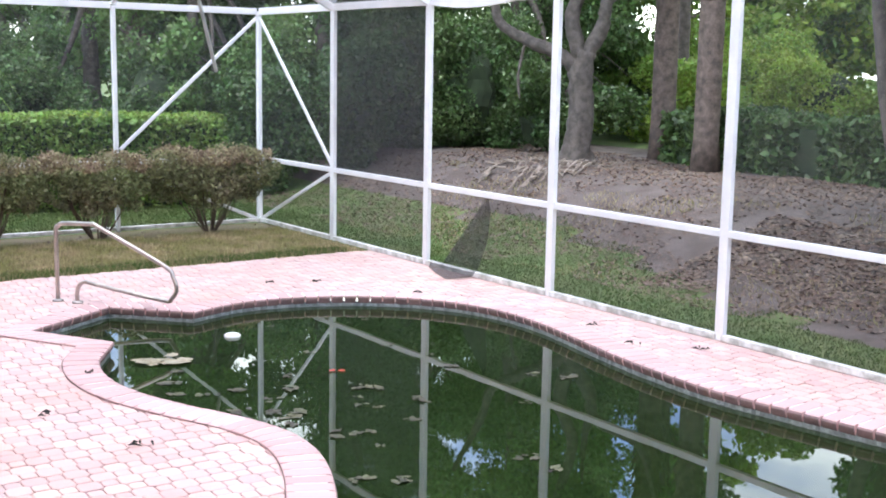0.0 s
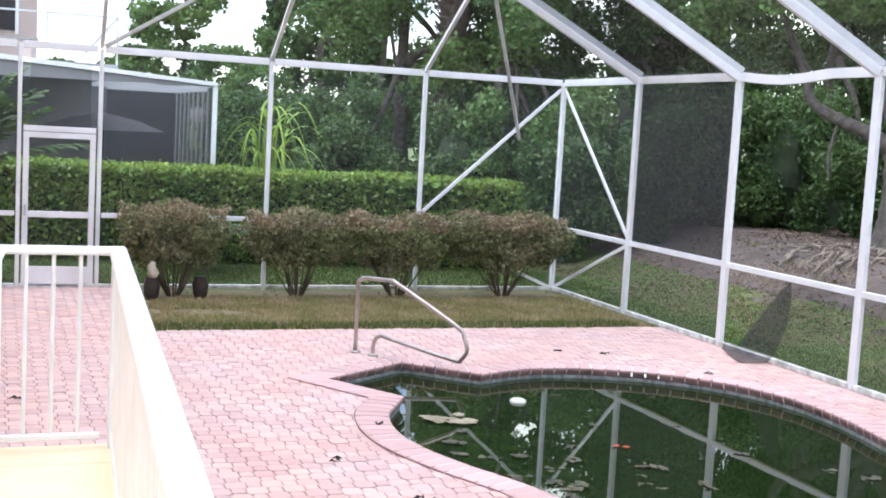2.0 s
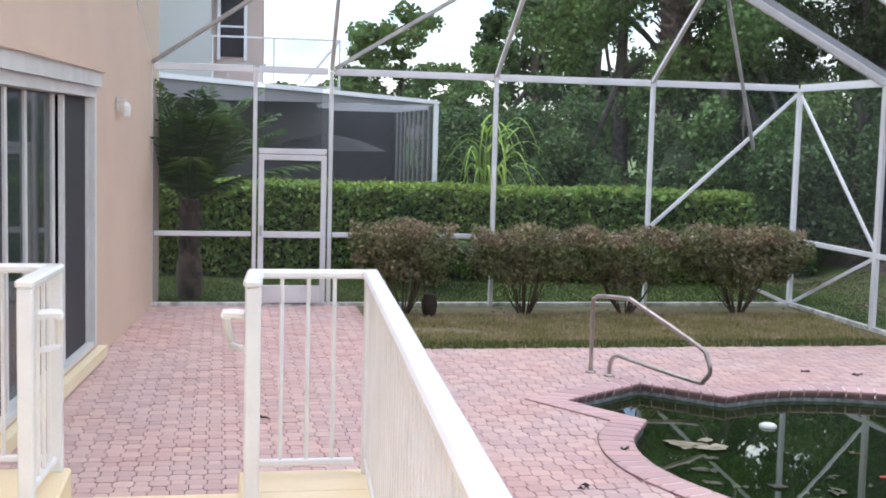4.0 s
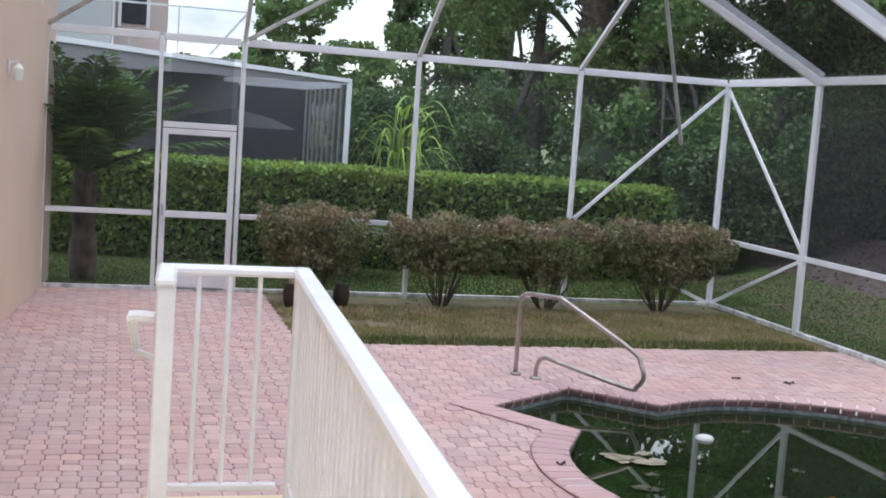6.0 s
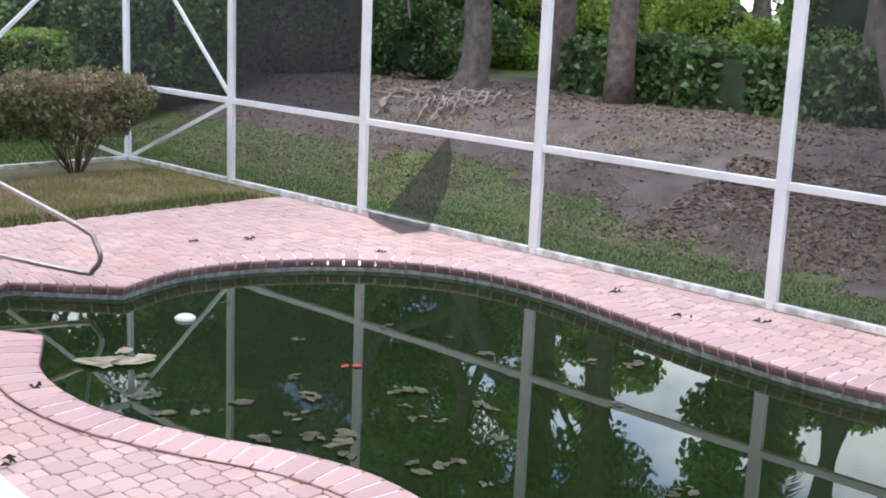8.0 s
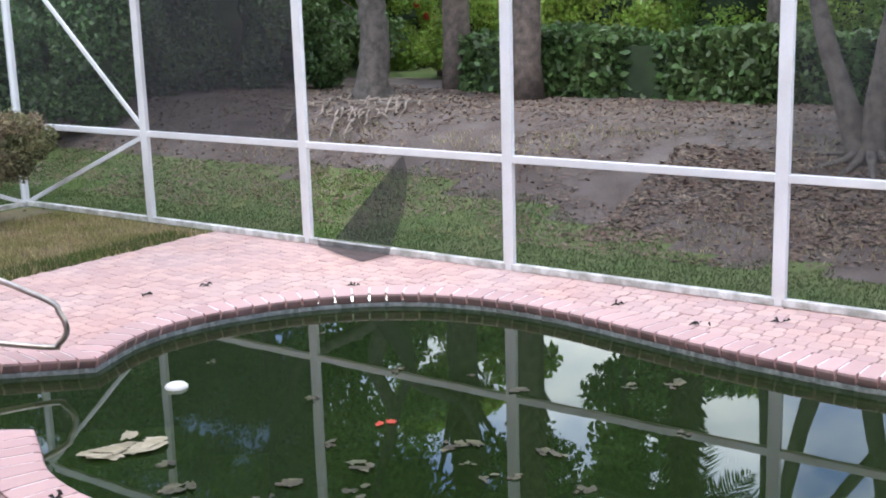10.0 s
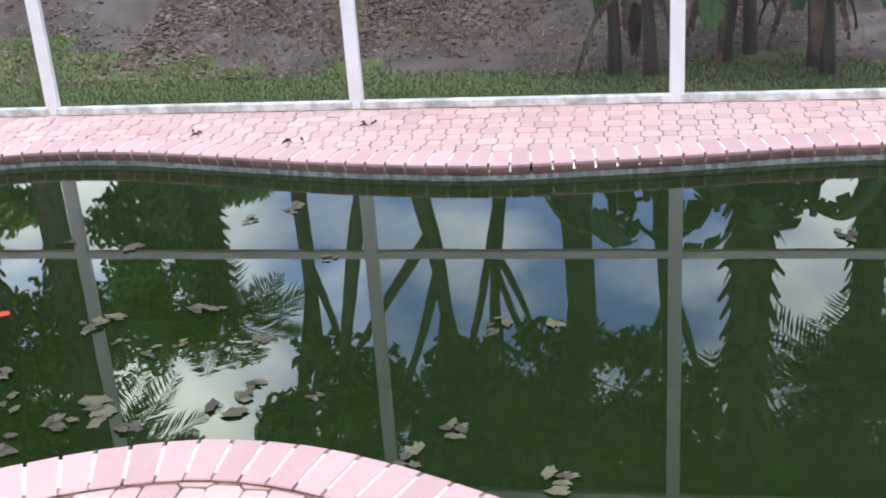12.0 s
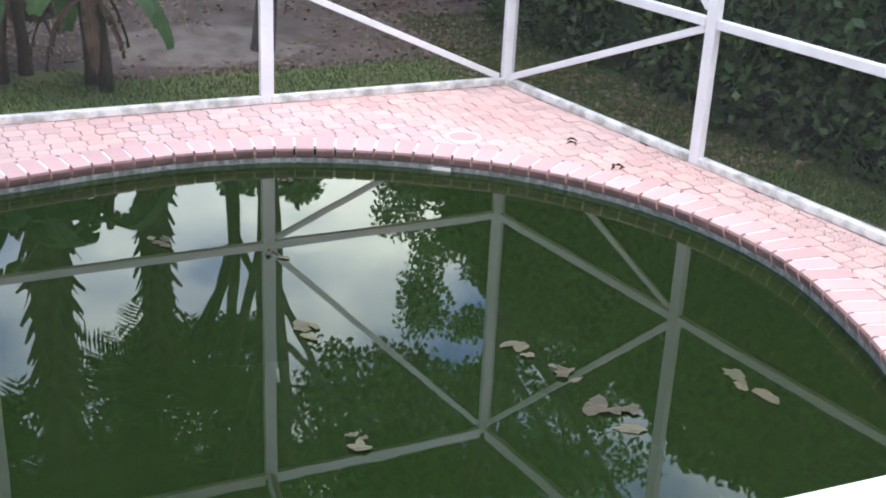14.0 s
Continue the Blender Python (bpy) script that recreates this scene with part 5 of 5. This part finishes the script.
def oak(x, y, label):
    t = thing("oak_tree", label, "tree")
    z = ground_z(x, y) - 0.06
    o = Vector((x, y, z))
    L, R, U = Vector((-0.72, 0.70, 0)), Vector((0.72, -0.70, 0)), Vector((0, 0, 1))
    runs = [("trunk", [o, o + U * 0.35, o + U * 0.9 + R * 0.05, o + U * 1.5 + R * 0.02, o + U * 1.9 + R * 0.10], [0.36, 0.24, 0.20, 0.21, 0.17]),
            ("limb", [o + U * 1.55, o + U * 1.85 + L * 0.35, o + U * 2.05 + L * 0.85, o + U * 2.35 + L * 1.35, o + U * 2.85 + L * 1.5, o + U * 3.9 + L * 2.0], [0.13, 0.12, 0.10, 0.085, 0.07, 0.04]),
            ("limb", [o + U * 1.8 + R * 0.08, o + U * 2.3 + R * 0.35, o + U * 2.75 + R * 0.45, o + U * 3.0 + R * 0.9, o + U * 3.3 + R * 1.3, o + U * 4.3 + R * 1.6], [0.14, 0.12, 0.10, 0.085, 0.07, 0.03]),
            ("limb", [o + U * 1.8, o + U * 2.5 + L * 0.15, o + U * 3.3 + R * 0.1, o + U * 4.6 + L * 0.2, o + U * 5.6], [0.14, 0.12, 0.10, 0.07, 0.03]),
            ("limb", [o + U * 2.6 + R * 0.42, o + U * 3.3 + R * 0.2 + Vector((0.5, 0.4, 0)), o + U * 4.4 + Vector((1.1, 0.8, 0))], [0.09, 0.07, 0.03]),
            ("limb", [o + U * 2.1 + L * 0.9, o + U * 1.5 + L * 1.02, o + U * 1.05 + L * 0.98], [0.025, 0.03, 0.012])]
    for i, (nm, pts, rad) in enumerate(runs):
        bm = bmesh.new()
        n = 5
        q = spline(pts, n=n)
        tube(bm, q, [float(np.interp(k / n, range(len(rad)), rad)) for k in range(len(q))], 10, rough=0.12, seed=i)
        part(nm, bm, BARK, t, smooth=True)
    rr = random.Random(8)
    specs = []
    for c, w in ((o + U * 4.0 + L * 2.0, 1.1), (o + U * 4.4 + R * 1.7, 1.2), (o + U * 5.4, 1.4), (o + U * 4.6 + Vector((1.2, 0.9, 0)), 1.2), (o + U * 5.0 + L * 1.2, 1.1), (o + U * 5.2 + R * 1.0, 1.2)):
        for k in range(9):
            specs.append((c.x + rr.uniform(-w, w), c.y + rr.uniform(-w, w), c.z + rr.uniform(-0.4, 0.7) * w, 0.5, 0.5, 0.32))
    leaves("crown", blobs(specs, 130, 81, 0.3), 0.075, LEAF, t, seed=81)


oak(5.5, -0.8, "gnarled grey oak with spreading limbs on the bank")
tree("tree", 3.5, -8.64, "broad-leaved tree with several grey stems on the bank", 5.4, 0.115,
     [(-0.8, 0.9, 4.6, 1.0, 1.0, 1.0), (0.6, -0.9, 5.0, 1.2, 1.2, 1.0), (0.3, 0.4, 6.4, 1.3, 1.3, 1.0), (-1.3, -0.6, 5.6, 1.1, 1.1, 0.9), (0.2, 1.0, 3.7, 1.0, 1.0, 0.6), (-0.5, -0.8, 3.8, 0.9, 0.9, 0.6), (1.2, 0.2, 4.2, 1.0, 1.0, 0.7)], LEAFD, 85, 0.11, 82, (0.5, -0.5), first=0.2, fork=(0.1, 0.75))
tree("tree", 4.6, -10.4, "broad-leaved tree with a thick trunk on the bank", 6.4, 0.22,
     [(0.4, 1.1, 5.2, 1.1, 1.2, 1.1), (-0.4, -0.9, 5.7, 1.1, 1.1, 1.1), (0.2, 0, 7.2, 1.4, 1.4, 1.0), (-1.4, 0.3, 6.2, 1.1, 1.1, 0.9), (0.3, 0.9, 3.9, 1.0, 1.0, 0.6), (-0.3, -0.9, 3.8, 0.9, 0.9, 0.6)], LEAFD, 85, 0.11, 83, (0.1, 0.2), limbs=3)
for k, (x, y, h, w) in enumerate(((7.4, -6.2, 8.2, 2.0), (7.2, -11.3, 8.6, 2.3), (5.6, -15.2, 8.0, 2.3), (3.4, -17.9, 9.2, 2.8), (6.5, -19.8, 11.0, 3.0), (9.5, -9.0, 9.0, 2.4), (8.6, -15.6, 8.6, 2.6), (9.6, 0.8, 8.6, 2.2))):
    rr = random.Random(900 + k)
    crown = [(w * rr.uniform(-0.8, 0.8), w * rr.uniform(-0.8, 0.8), h * rr.uniform(0.72, 1.05), w * 0.6, w * 0.6, h * 0.10) for q in range(8)]
    tree("tree", x, y, "tall tree with a high leafy canopy over the bank", h * 0.86, 0.15, crown, LEAFD, 85, 0.08, 900 + k, (rr.uniform(-0.5, 0.5), rr.uniform(-0.5, 0.5)), limbs=6)
tree("tree", 1.6, -13.9, "slim dark forked tree beyond the screen", 4.4, 0.085,
     [(0.6, -0.9, 4.4, 0.9, 0.9, 0.8), (-0.2, 0.6, 5.0, 0.8, 0.8, 0.7), (1.8, -2.2, 5.2, 1.3, 1.3, 1.0)], LEAFD, 55, 0.08, 84, (0.1, -0.3))


def screen_tree(x, y, h, w, leafmat, seed, label="dense green tree", size=0.2, dens=15, base=0.0, low=0.5):
    rnd = random.Random(seed)
    crown = []
    for k in range(9):
        f = k / 8
        a = rnd.uniform(0, 6.28)
        rr = w * (0.55 - 0.35 * f)
        crown.append((rr * math.cos(a), rr * math.sin(a), h * (low * 0.5 + (0.97 - low * 0.5) * f), w * 0.55 * (1.05 - 0.5 * f), w * 0.55 * (1.05 - 0.5 * f), h * 0.15))
    tree("tree", x, y, label, h * 0.8, 0.12 + 0.012 * h, crown, leafmat, dens, size, seed, base=base, limbs=4)




def bush(x, y, r, h, leafmat, seed, label, n=5000, size=0.075):
    t = thing("bush", label, "bush")
    z0 = ground_z(x, y) if x > 0.3 else -0.03
    rng = random.Random(seed)
    specs = [(x + rng.uniform(-0.6, 0.6) * r, y + rng.uniform(-0.6, 0.6) * r, z0 + h * rng.uniform(0.12, 0.85), r * 0.42, r * 0.42, h * 0.2) for k in range(16)]
    pts = blobs(specs, 1700 / max(1, r * h), seed, 0.45)
    pts = pts[np.random.default_rng(seed).permutation(len(pts))[:n]]
    pts[:, 2] = np.maximum(pts[:, 2], z0 + 0.03)
    leaves("foliage", pts, size, leafmat, t, seed=seed)
    # plain lumpy core, its dark colour standing for shade among the leaves
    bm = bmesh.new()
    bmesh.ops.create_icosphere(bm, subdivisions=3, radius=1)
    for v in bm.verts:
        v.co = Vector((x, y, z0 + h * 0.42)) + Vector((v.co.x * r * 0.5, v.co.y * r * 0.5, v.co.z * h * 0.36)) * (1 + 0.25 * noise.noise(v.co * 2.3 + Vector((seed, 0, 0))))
    part("core", bm, CORE, t, "dark core, inner shade put into its colour")


for k, (x, y, r, h, m) in enumerate(((1.9, 3.4, 0.9, 2.2, LEAFD), (3.2, 2.7, 0.9, 2.4, LEAFD), (4.6, 3.6, 1.0, 2.8, LEAFD), (6.0, 3.0, 1.0, 2.6, LEAFD), (7.4, 3.6, 1.1, 3.0, LEAFD), (2.6, 5.0, 1.1, 3.0, LEAF), (8.2, 5.8, 1.2, 3.2, LEAFD), (6.6, 1.6, 0.7, 1.7, LEAFD),
                                     (10.2, -4.4, 1.2, 3.2, LEAFY), (10.4, -6.6, 1.2, 2.8, LEAFY), (9.9, -8.6, 1.1, 2.6, LEAFD), (11.5, 3.6, 1.2, 2.0, LEAFY), (13.0, 1.2, 1.3, 2.4, LEAFY), (-1.2, 7.8, 1.2, 2.4, LEAFD), (0.8, 6.2, 1.2, 2.8, LEAFD), (-2.6, 9.4, 1.3, 2.8, LEAFD),
                                     (3.4, 7.6, 1.4, 3.4, LEAFD), (5.8, 6.4, 1.4, 3.6, LEAFD), (-0.6, 10.5, 1.5, 3.2, LEAFD), (10.2, -2.2, 1.1, 2.0, LEAFY), (11.2, -4.0, 1.2, 2.2, LEAF), (9.6, 0.2, 1.0, 1.8, LEAFY), (8.2, -11.5, 1.2, 2.4, LEAFD), (8.0, -14.2, 1.2, 2.2, LEAFD), (4.9, -17.2, 1.1, 2.4, LEAFD))):
    bush(x, y, r, h, m, 500 + k, "bright green shrub beyond the bank" if m == LEAFY else "dense dark green bush", 17000, 0.055)
rnd = random.Random(9)
for k, (x, y, h, w, m) in enumerate(((-2.1, 13.5, 4.3, 2.2, LEAF), (1.2, 11.0, 8.5, 3.2, LEAF), (3.6, 9.5, 9.0, 3.6, LEAFD), (6.6, 8.2, 9.5, 3.6, LEAFD), (1.8, 6.5, 6.5, 2.3, LEAF),
                                     (4.2, 5.6, 7.5, 2.6, LEAFD), (8.8, 5.0, 8.0, 3.0, LEAFD), (13.6, 4.6, 6.6, 2.6, LEAFY), (-6.0, 30.0, 3.8, 3.6, LEAFD), (-1.5, 28.0, 6.3, 4.0, LEAF), (2.6, 24.0, 9.5, 2.6, LEAFD), (5.0, 25.0, 11.5, 3.4, LEAFD),
                                     (12.5, 14.0, 12.0, 5.0, LEAFD), (17.0, 6.0, 8.0, 4.5, LEAFY), (22.0, -2.0, 7.0, 4.5, LEAFY), (17.5, 1.2, 9.5, 4.2, LEAF), (12.6, 6.0, 10.0, 3.6, LEAF), (14.5, 10.5, 12.0, 4.2, LEAFD), (24.0, -12.0, 6.5, 4.5, LEAFD), (20.0, -20.0, 7.5, 4.5, LEAFD), (12.0, -22.0, 8.0, 4.0, LEAFD), (6.5, -21.5, 7.0, 3.5, LEAFD), (1.0, -21.5, 6.5, 3.2, LEAFD))):
    screen_tree(x, y, h, w, m, 100 + k, "dense green tree behind the garden", 0.13 if y > 20 or abs(x) > 15 else 0.072, 90 if y > 20 or abs(x) > 15 else 165, base=0.7 if x > 5 and y > -16 else 0.0, low=0.25)


# ---- neighbour ----
def neighbour():
    n = thing("neighbour_enclosure", "neighbour's dark screened patio with a white roof edge", "enclosure")

    def bx(nm, a, b, m, parent=n, bev=0.0):
        bm = bmesh.new()
        box(bm, a, b, bev)
        return part(nm, bm, m, parent)

    x0, x1, y0, y1 = -9.6, -3.9, 7.3, 12.5

    def slope(nm, p, q, h0, h1, m):
        bm = bmesh.new()
        v = [bm.verts.new(c) for c in ((p[0], p[1], p[2]), (q[0], q[1], q[2]), (q[0], q[1], q[2] - h1), (p[0], p[1], p[2] - h0))]
        w = [bm.verts.new((c.co.x, c.co.y + 0.06, c.co.z)) for c in v]
        bm.faces.new(v), bm.faces.new(w[::-1])
        for i in range(4):
            bm.faces.new((v[(i + 1) % 4], v[i], w[i], w[(i + 1) % 4]))
        part(nm, bm, m, n)

    slope("roof_edge", (x0, y0 - 0.07, 3.34), (x1 + 0.06, y0 - 0.07, 2.95), 0.10, 0.07, WHITE)
    slope("fascia", (x0, y0 - 0.02, 3.24), (x1, y0 - 0.02, 2.88), 0.42, 0.02, NGREY)
    bx("roof_edge", (x1, y0, 2.86), (x1 + 0.06, y1, 2.94), WHITE)
    bx("corner_post", (x1 - 0.02, y0 - 0.05, 0), (x1 + 0.07, y0 + 0.03, 2.86), WHITE)
    for k in range(1, 9):
        bx("post", (x1 - 0.02, y0 + 0.62 * k, 0), (x1 + 0.03, y0 + 0.62 * k + 0.05, 2.86), GREYBAR)
    for k in range(1, 7):
        bx("rafter", (-6.0, y0 + 0.75 * k, 2.78), (x1, y0 + 0.75 * k + 0.05, 2.86), WHITE)
    for (a, b) in (((x0, y0, 0), (x1, y0, 2.86)), ((x1, y0, 0), (x1, y1, 2.86))):
        ob = data_part("screen", [(a[0], a[1], 0), (b[0], b[1], 0), (b[0], b[1], 2.86), (a[0], a[1], 2.86)], [(0, 1, 2, 3)], NSCREEN, n)
    bx("roof", (x0, y0 + 0.05, 2.97), (-6.0, y1, 3.15), NGREY)
    bx("patio_wall", (x0, 9.6, 0), (-5.7, 9.8, 2.9), NGREY)
    # back wall near-black: the open patio's shade put into its colour
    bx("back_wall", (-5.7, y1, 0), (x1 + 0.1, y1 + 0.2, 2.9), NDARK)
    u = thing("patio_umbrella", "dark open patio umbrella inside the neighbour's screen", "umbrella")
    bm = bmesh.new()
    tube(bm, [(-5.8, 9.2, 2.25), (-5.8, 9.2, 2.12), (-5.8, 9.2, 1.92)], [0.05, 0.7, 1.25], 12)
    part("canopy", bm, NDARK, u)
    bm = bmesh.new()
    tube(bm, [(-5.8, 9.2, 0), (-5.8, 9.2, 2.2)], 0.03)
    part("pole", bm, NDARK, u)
    h = thing("neighbour_house", "tall white neighbouring house with a balcony", "house")
    bx("wall", (-14.0, 15.0, 0), (-8.25, 22.0, 8.5), NHOUSE, h)
    bx("wing", (-8.25, 16.0, 0), (-6.9, 22.0, 6.6), NPINK, h)
    bx("eave", (-8.45, 15.6, 6.6), (-6.5, 22.4, 6.85), NHOUSE, h)
    # solid pane, the dim room behind it painted in as near-black
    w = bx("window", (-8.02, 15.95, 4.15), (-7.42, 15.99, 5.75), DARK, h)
    for a, b in (((-8.1, 15.92, 4.07), (-8.02, 15.98, 5.83)), ((-7.42, 15.92, 4.07), (-7.34, 15.98, 5.83)), ((-8.1, 15.92, 5.75), (-7.34, 15.98, 5.83)), ((-8.02, 15.93, 4.9), (-7.42, 15.97, 4.95))):
        bx("window_frame", a, b, WHITE, w)
    bx("balcony", (-8.25, 13.9, 3.25), (-5.1, 16.0, 3.4), NHOUSE, h)
    for x in (-8.22, -6.75, -5.15):
        bx("balcony_post", (x, 13.92, 3.4), (x + 0.04, 13.96, 4.52), WHITE, h)
    bx("balcony_rail", (-8.25, 13.91, 4.5), (-5.1, 13.97, 4.54), WHITE, h)
    bm = bmesh.new()
    bar(bm, (-5.15, 13.94, 4.5), (-6.0, 13.94, 3.45), 0.03, 0.06)
    part("balcony_brace", bm, WHITE, h)
    tb = thing("slatted_table", "small slatted table on the neighbour's balcony", "table")
    for k in range(9):
        bx("slat", (-7.95 + 0.12 * k, 14.0, 3.86), (-7.87 + 0.12 * k, 14.8, 3.9), GREYBAR, tb)
    for x in (-7.85, -7.0):
        bx("leg", (x, 14.3, 3.4), (x + 0.05, 14.35, 3.86), GREYBAR, tb)
    g = thing("reed_clump", "tall arching pale green cane grass over the hedge", "ornamental grass")
    rnd = random.Random(77)
    for k in range(34):
        bm = bmesh.new()
        a, L = rnd.uniform(0, 6.28), rnd.uniform(1.1, 2.0)
        b = Vector((-3.0 + 0.25 * rnd.uniform(-1, 1), 6.3 + 0.25 * rnd.uniform(-1, 1), 0))
        top = b + Vector((0.15 * math.cos(a), 0.15 * math.sin(a), rnd.uniform(1.5, 2.5)))
        d = Vector((math.cos(a), math.sin(a), 0))
        tube(bm, [b, top], [0.015, 0.01], 5)
        prev = None
        s = Vector((-d.y, d.x, 0)) * 0.03
        for q in range(9):
            f = q / 8
            c = top + d * L * 0.6 * f + Vector((0, 0, L * (0.75 * f - 1.15 * f * f)))
            e = (bm.verts.new(c - s * (1 - f)), bm.verts.new(c + s * (1 - f) + Vector((0, 0, 0.01))))
            if prev:
                bm.faces.new((prev[0], e[0], e[1], prev[1]))
            prev = e
        part("blade", bm, LEAFY, g)


neighbour()


# ---- small things on the deck and water ----
def floating_leaf(x, y, r, seed, material, label, group="floating leaves", count=0):
    rnd = random.Random(seed)
    t = thing("floating_leaves", label, "leaf", group, at=(x, y, WZ))
    for k in range(count or rnd.choice((3, 4, 5, 6))):
        bm = bmesh.new()
        a = rnd.uniform(0, 6.28)
        c = Vector((math.cos(a), 0.7 * math.sin(a), 0)) * r * rnd.uniform(0.2, 1.0) + Vector((0, 0, 0.003 + 0.002 * k))
        q, rr, turn = rnd.uniform(0, 6.28), r * rnd.uniform(0.3, 0.62), rnd.uniform(0, 3.14)
        vs = []
        for j in range(13):
            b = j * 0.4833
            u = Vector((math.cos(b) * rr * rnd.uniform(0.55, 1.25), math.sin(b) * rr * 0.6 * rnd.uniform(0.55, 1.25), rnd.uniform(-0.002, 0.006)))
            vs.append(bm.verts.new(c + Matrix.Rotation(turn, 3, "Z") @ u))
        mid = bm.verts.new(c + Vector((0, 0, 0.004)))
        for j in range(13):
            bm.faces.new((mid, vs[j], vs[(j + 1) % 13]))
        part("leaf", bm, material, t)
    return t


near_rafts = [(-4.12, -8.07, 0.13), (-4.07, -8.83, 0.14), (-3.76, -8.24, 0.11), (-4.04, -8.44, 0.12), (-4.49, -7.62, 0.15), (-3.60, -7.89, 0.09), (-3.25, -8.55, 0.11), (-3.08, -9.04, 0.08), (-3.84, -9.46, 0.10),
              (-3.48, -8.98, 0.07), (-3.44, -8.69, 0.06), (-4.14, -8.72, 0.12), (-4.17, -9.05, 0.10), (-3.98, -9.40, 0.15), (-3.55, -8.87, 0.07), (-3.30, -8.45, 0.10), (-3.42, -9.33, 0.10), (-3.11, -8.96, 0.08),
              (-4.35, -8.05, 0.11), (-4.55, -7.95, 0.10), (-4.35, -8.55, 0.11), (-4.30, -7.35, 0.08)]
far_rafts = [(-2.25, -7.89, 0.05), (-2.34, -8.29, 0.12), (-1.92, -8.83, 0.08), (-1.70, -9.04, 0.14), (-2.49, -9.44, 0.09), (-3.25, -10.68, 0.09), (-3.25, -10.42, 0.09), (-4.17, -10.37, 0.10), (-3.92, -9.75, 0.06),
             (-4.51, -10.77, 0.13), (-2.16, -12.11, 0.11), (-4.34, -10.23, 0.09), (-2.54, -12.65, 0.11), (-3.51, -12.50, 0.16), (-4.00, -13.30, 0.15), (-4.71, -13.42, 0.19), (-4.71, -14.17, 0.18), (-4.51, -12.32, 0.11),
             (-4.30, -13.40, 0.09), (-1.45, -13.10, 0.05), (-2.00, -6.40, 0.05), (-2.90, -6.20, 0.05), (-3.10, -7.30, 0.07), (-2.40, -7.40, 0.06)]
for i, (x, y, r) in enumerate(near_rafts + far_rafts):
    floating_leaf(x, y, r * 0.85, 300 + i, FLOATL, "small raft of pale dead leaves on the water")
floating_leaf(-4.24, -6.98, 0.21, 377, TANLEAF, "large crumpled tan leaf floating on the water", count=12)
floating_leaf(-3.22, -7.93, 0.07, 390, RED, "bright red leaf floating on the water")
bm = bmesh.new()
tube(bm, [(-3.4, -6.4, WZ - 0.02), (-3.4, -6.4, WZ + 0.012), (-3.4, -6.4, WZ + 0.028), (-3.4, -6.4, WZ + 0.036)], [0.065, 0.075, 0.055, 0.02], 14)
tagged(part("chlorine_float", bm, FLOAT, smooth=True), "round white plastic float on the green water", "pool float")
# the pool skimmer's lid: a rim and a cover disc in the deck
lid = thing("skimmer_lid", "round pale skimmer lid set in the pavers", "lid")
bm = bmesh.new()
tube(bm, [(-1.25, -14.43, -0.004), (-1.25, -14.43, 0.014), (-1.25, -14.43, 0.017)], [0.13, 0.13, 0.12], 24)
part("rim", bm, MORTAR, lid)
bm = bmesh.new()
tube(bm, [(-1.25, -14.43, 0.012), (-1.25, -14.43, 0.020)], [0.105, 0.1], 24)
part("cover", bm, COPING, lid, "pink cover disc")
bm = bmesh.new()
box(bm, (-0.16, -0.03, -0.102), (0.16, 0.03, -0.076), 0.004)
sk = tagged(part("skimmer_mouth", bm, FLOAT), "white skimmer mouth in the tiled pool edge", "skimmer")
sk.matrix_world = pose(-1.476, -14.061, 0, 0, 0, 48.5)
for i, (x, y) in enumerate(((-2.19, -4.68), (-1.13, -5.93), (-0.44, -9.22), (-5.05, -7.37), (-0.56, -8.04), (-0.8, -8.8), (-1.57, -15.12), (-2.13, -15.07), (-5.3, -9.2), (-7.6, -6.2), (-1.7, -4.9), (-5.6, -8.3))):
    bm = bmesh.new()
    rnd = random.Random(i)
    a = rnd.uniform(0, 6.28)
    for k in range(4):
        c = Vector((x + rnd.uniform(-0.06, 0.06), y + rnd.uniform(-0.06, 0.06), 0.012))
        d = Vector((math.cos(a + k), math.sin(a + k), 0)) * rnd.uniform(0.02, 0.045)
        tube(bm, [c - d, c + Vector((0, 0, 0.012)), c + d], [0.002, 0.009, 0.002], 5)
    tagged(part("debris", bm, RUBBER), "dark curled leaf debris on the pavers", "debris", "deck debris")

# roots at the oak's foot
rt = thing("surface_roots", "bundle of bleached exposed roots and sticks", "roots")
rnd = random.Random(17)
for k in range(44):
    bm = bmesh.new()
    x, y = rnd.uniform(3.6, 5.1), rnd.uniform(-2.4, -0.6)
    d = Vector((-0.8, -0.5, 0)) if k % 3 else Vector((-0.4, 0.7, 0))
    L = rnd.uniform(0.3, 0.8)
    p = [Vector((x, y, 0)) + d * L * f + Vector((rnd.uniform(-0.04, 0.04), rnd.uniform(-0.04, 0.04), 0)) for f in (0, 0.35, 0.7, 1)]
    p = [Vector((q.x, q.y, ground_z(q.x, q.y) + 0.03 + 0.08 * rnd.random())) for q in p]
    tube(bm, p, [0.022, 0.018, 0.014, 0.006], 5)
    part("root", bm, ROOTM, rt)

# ---- pieces: coping bricks, pavers ----
build_coping()
build_pavers()
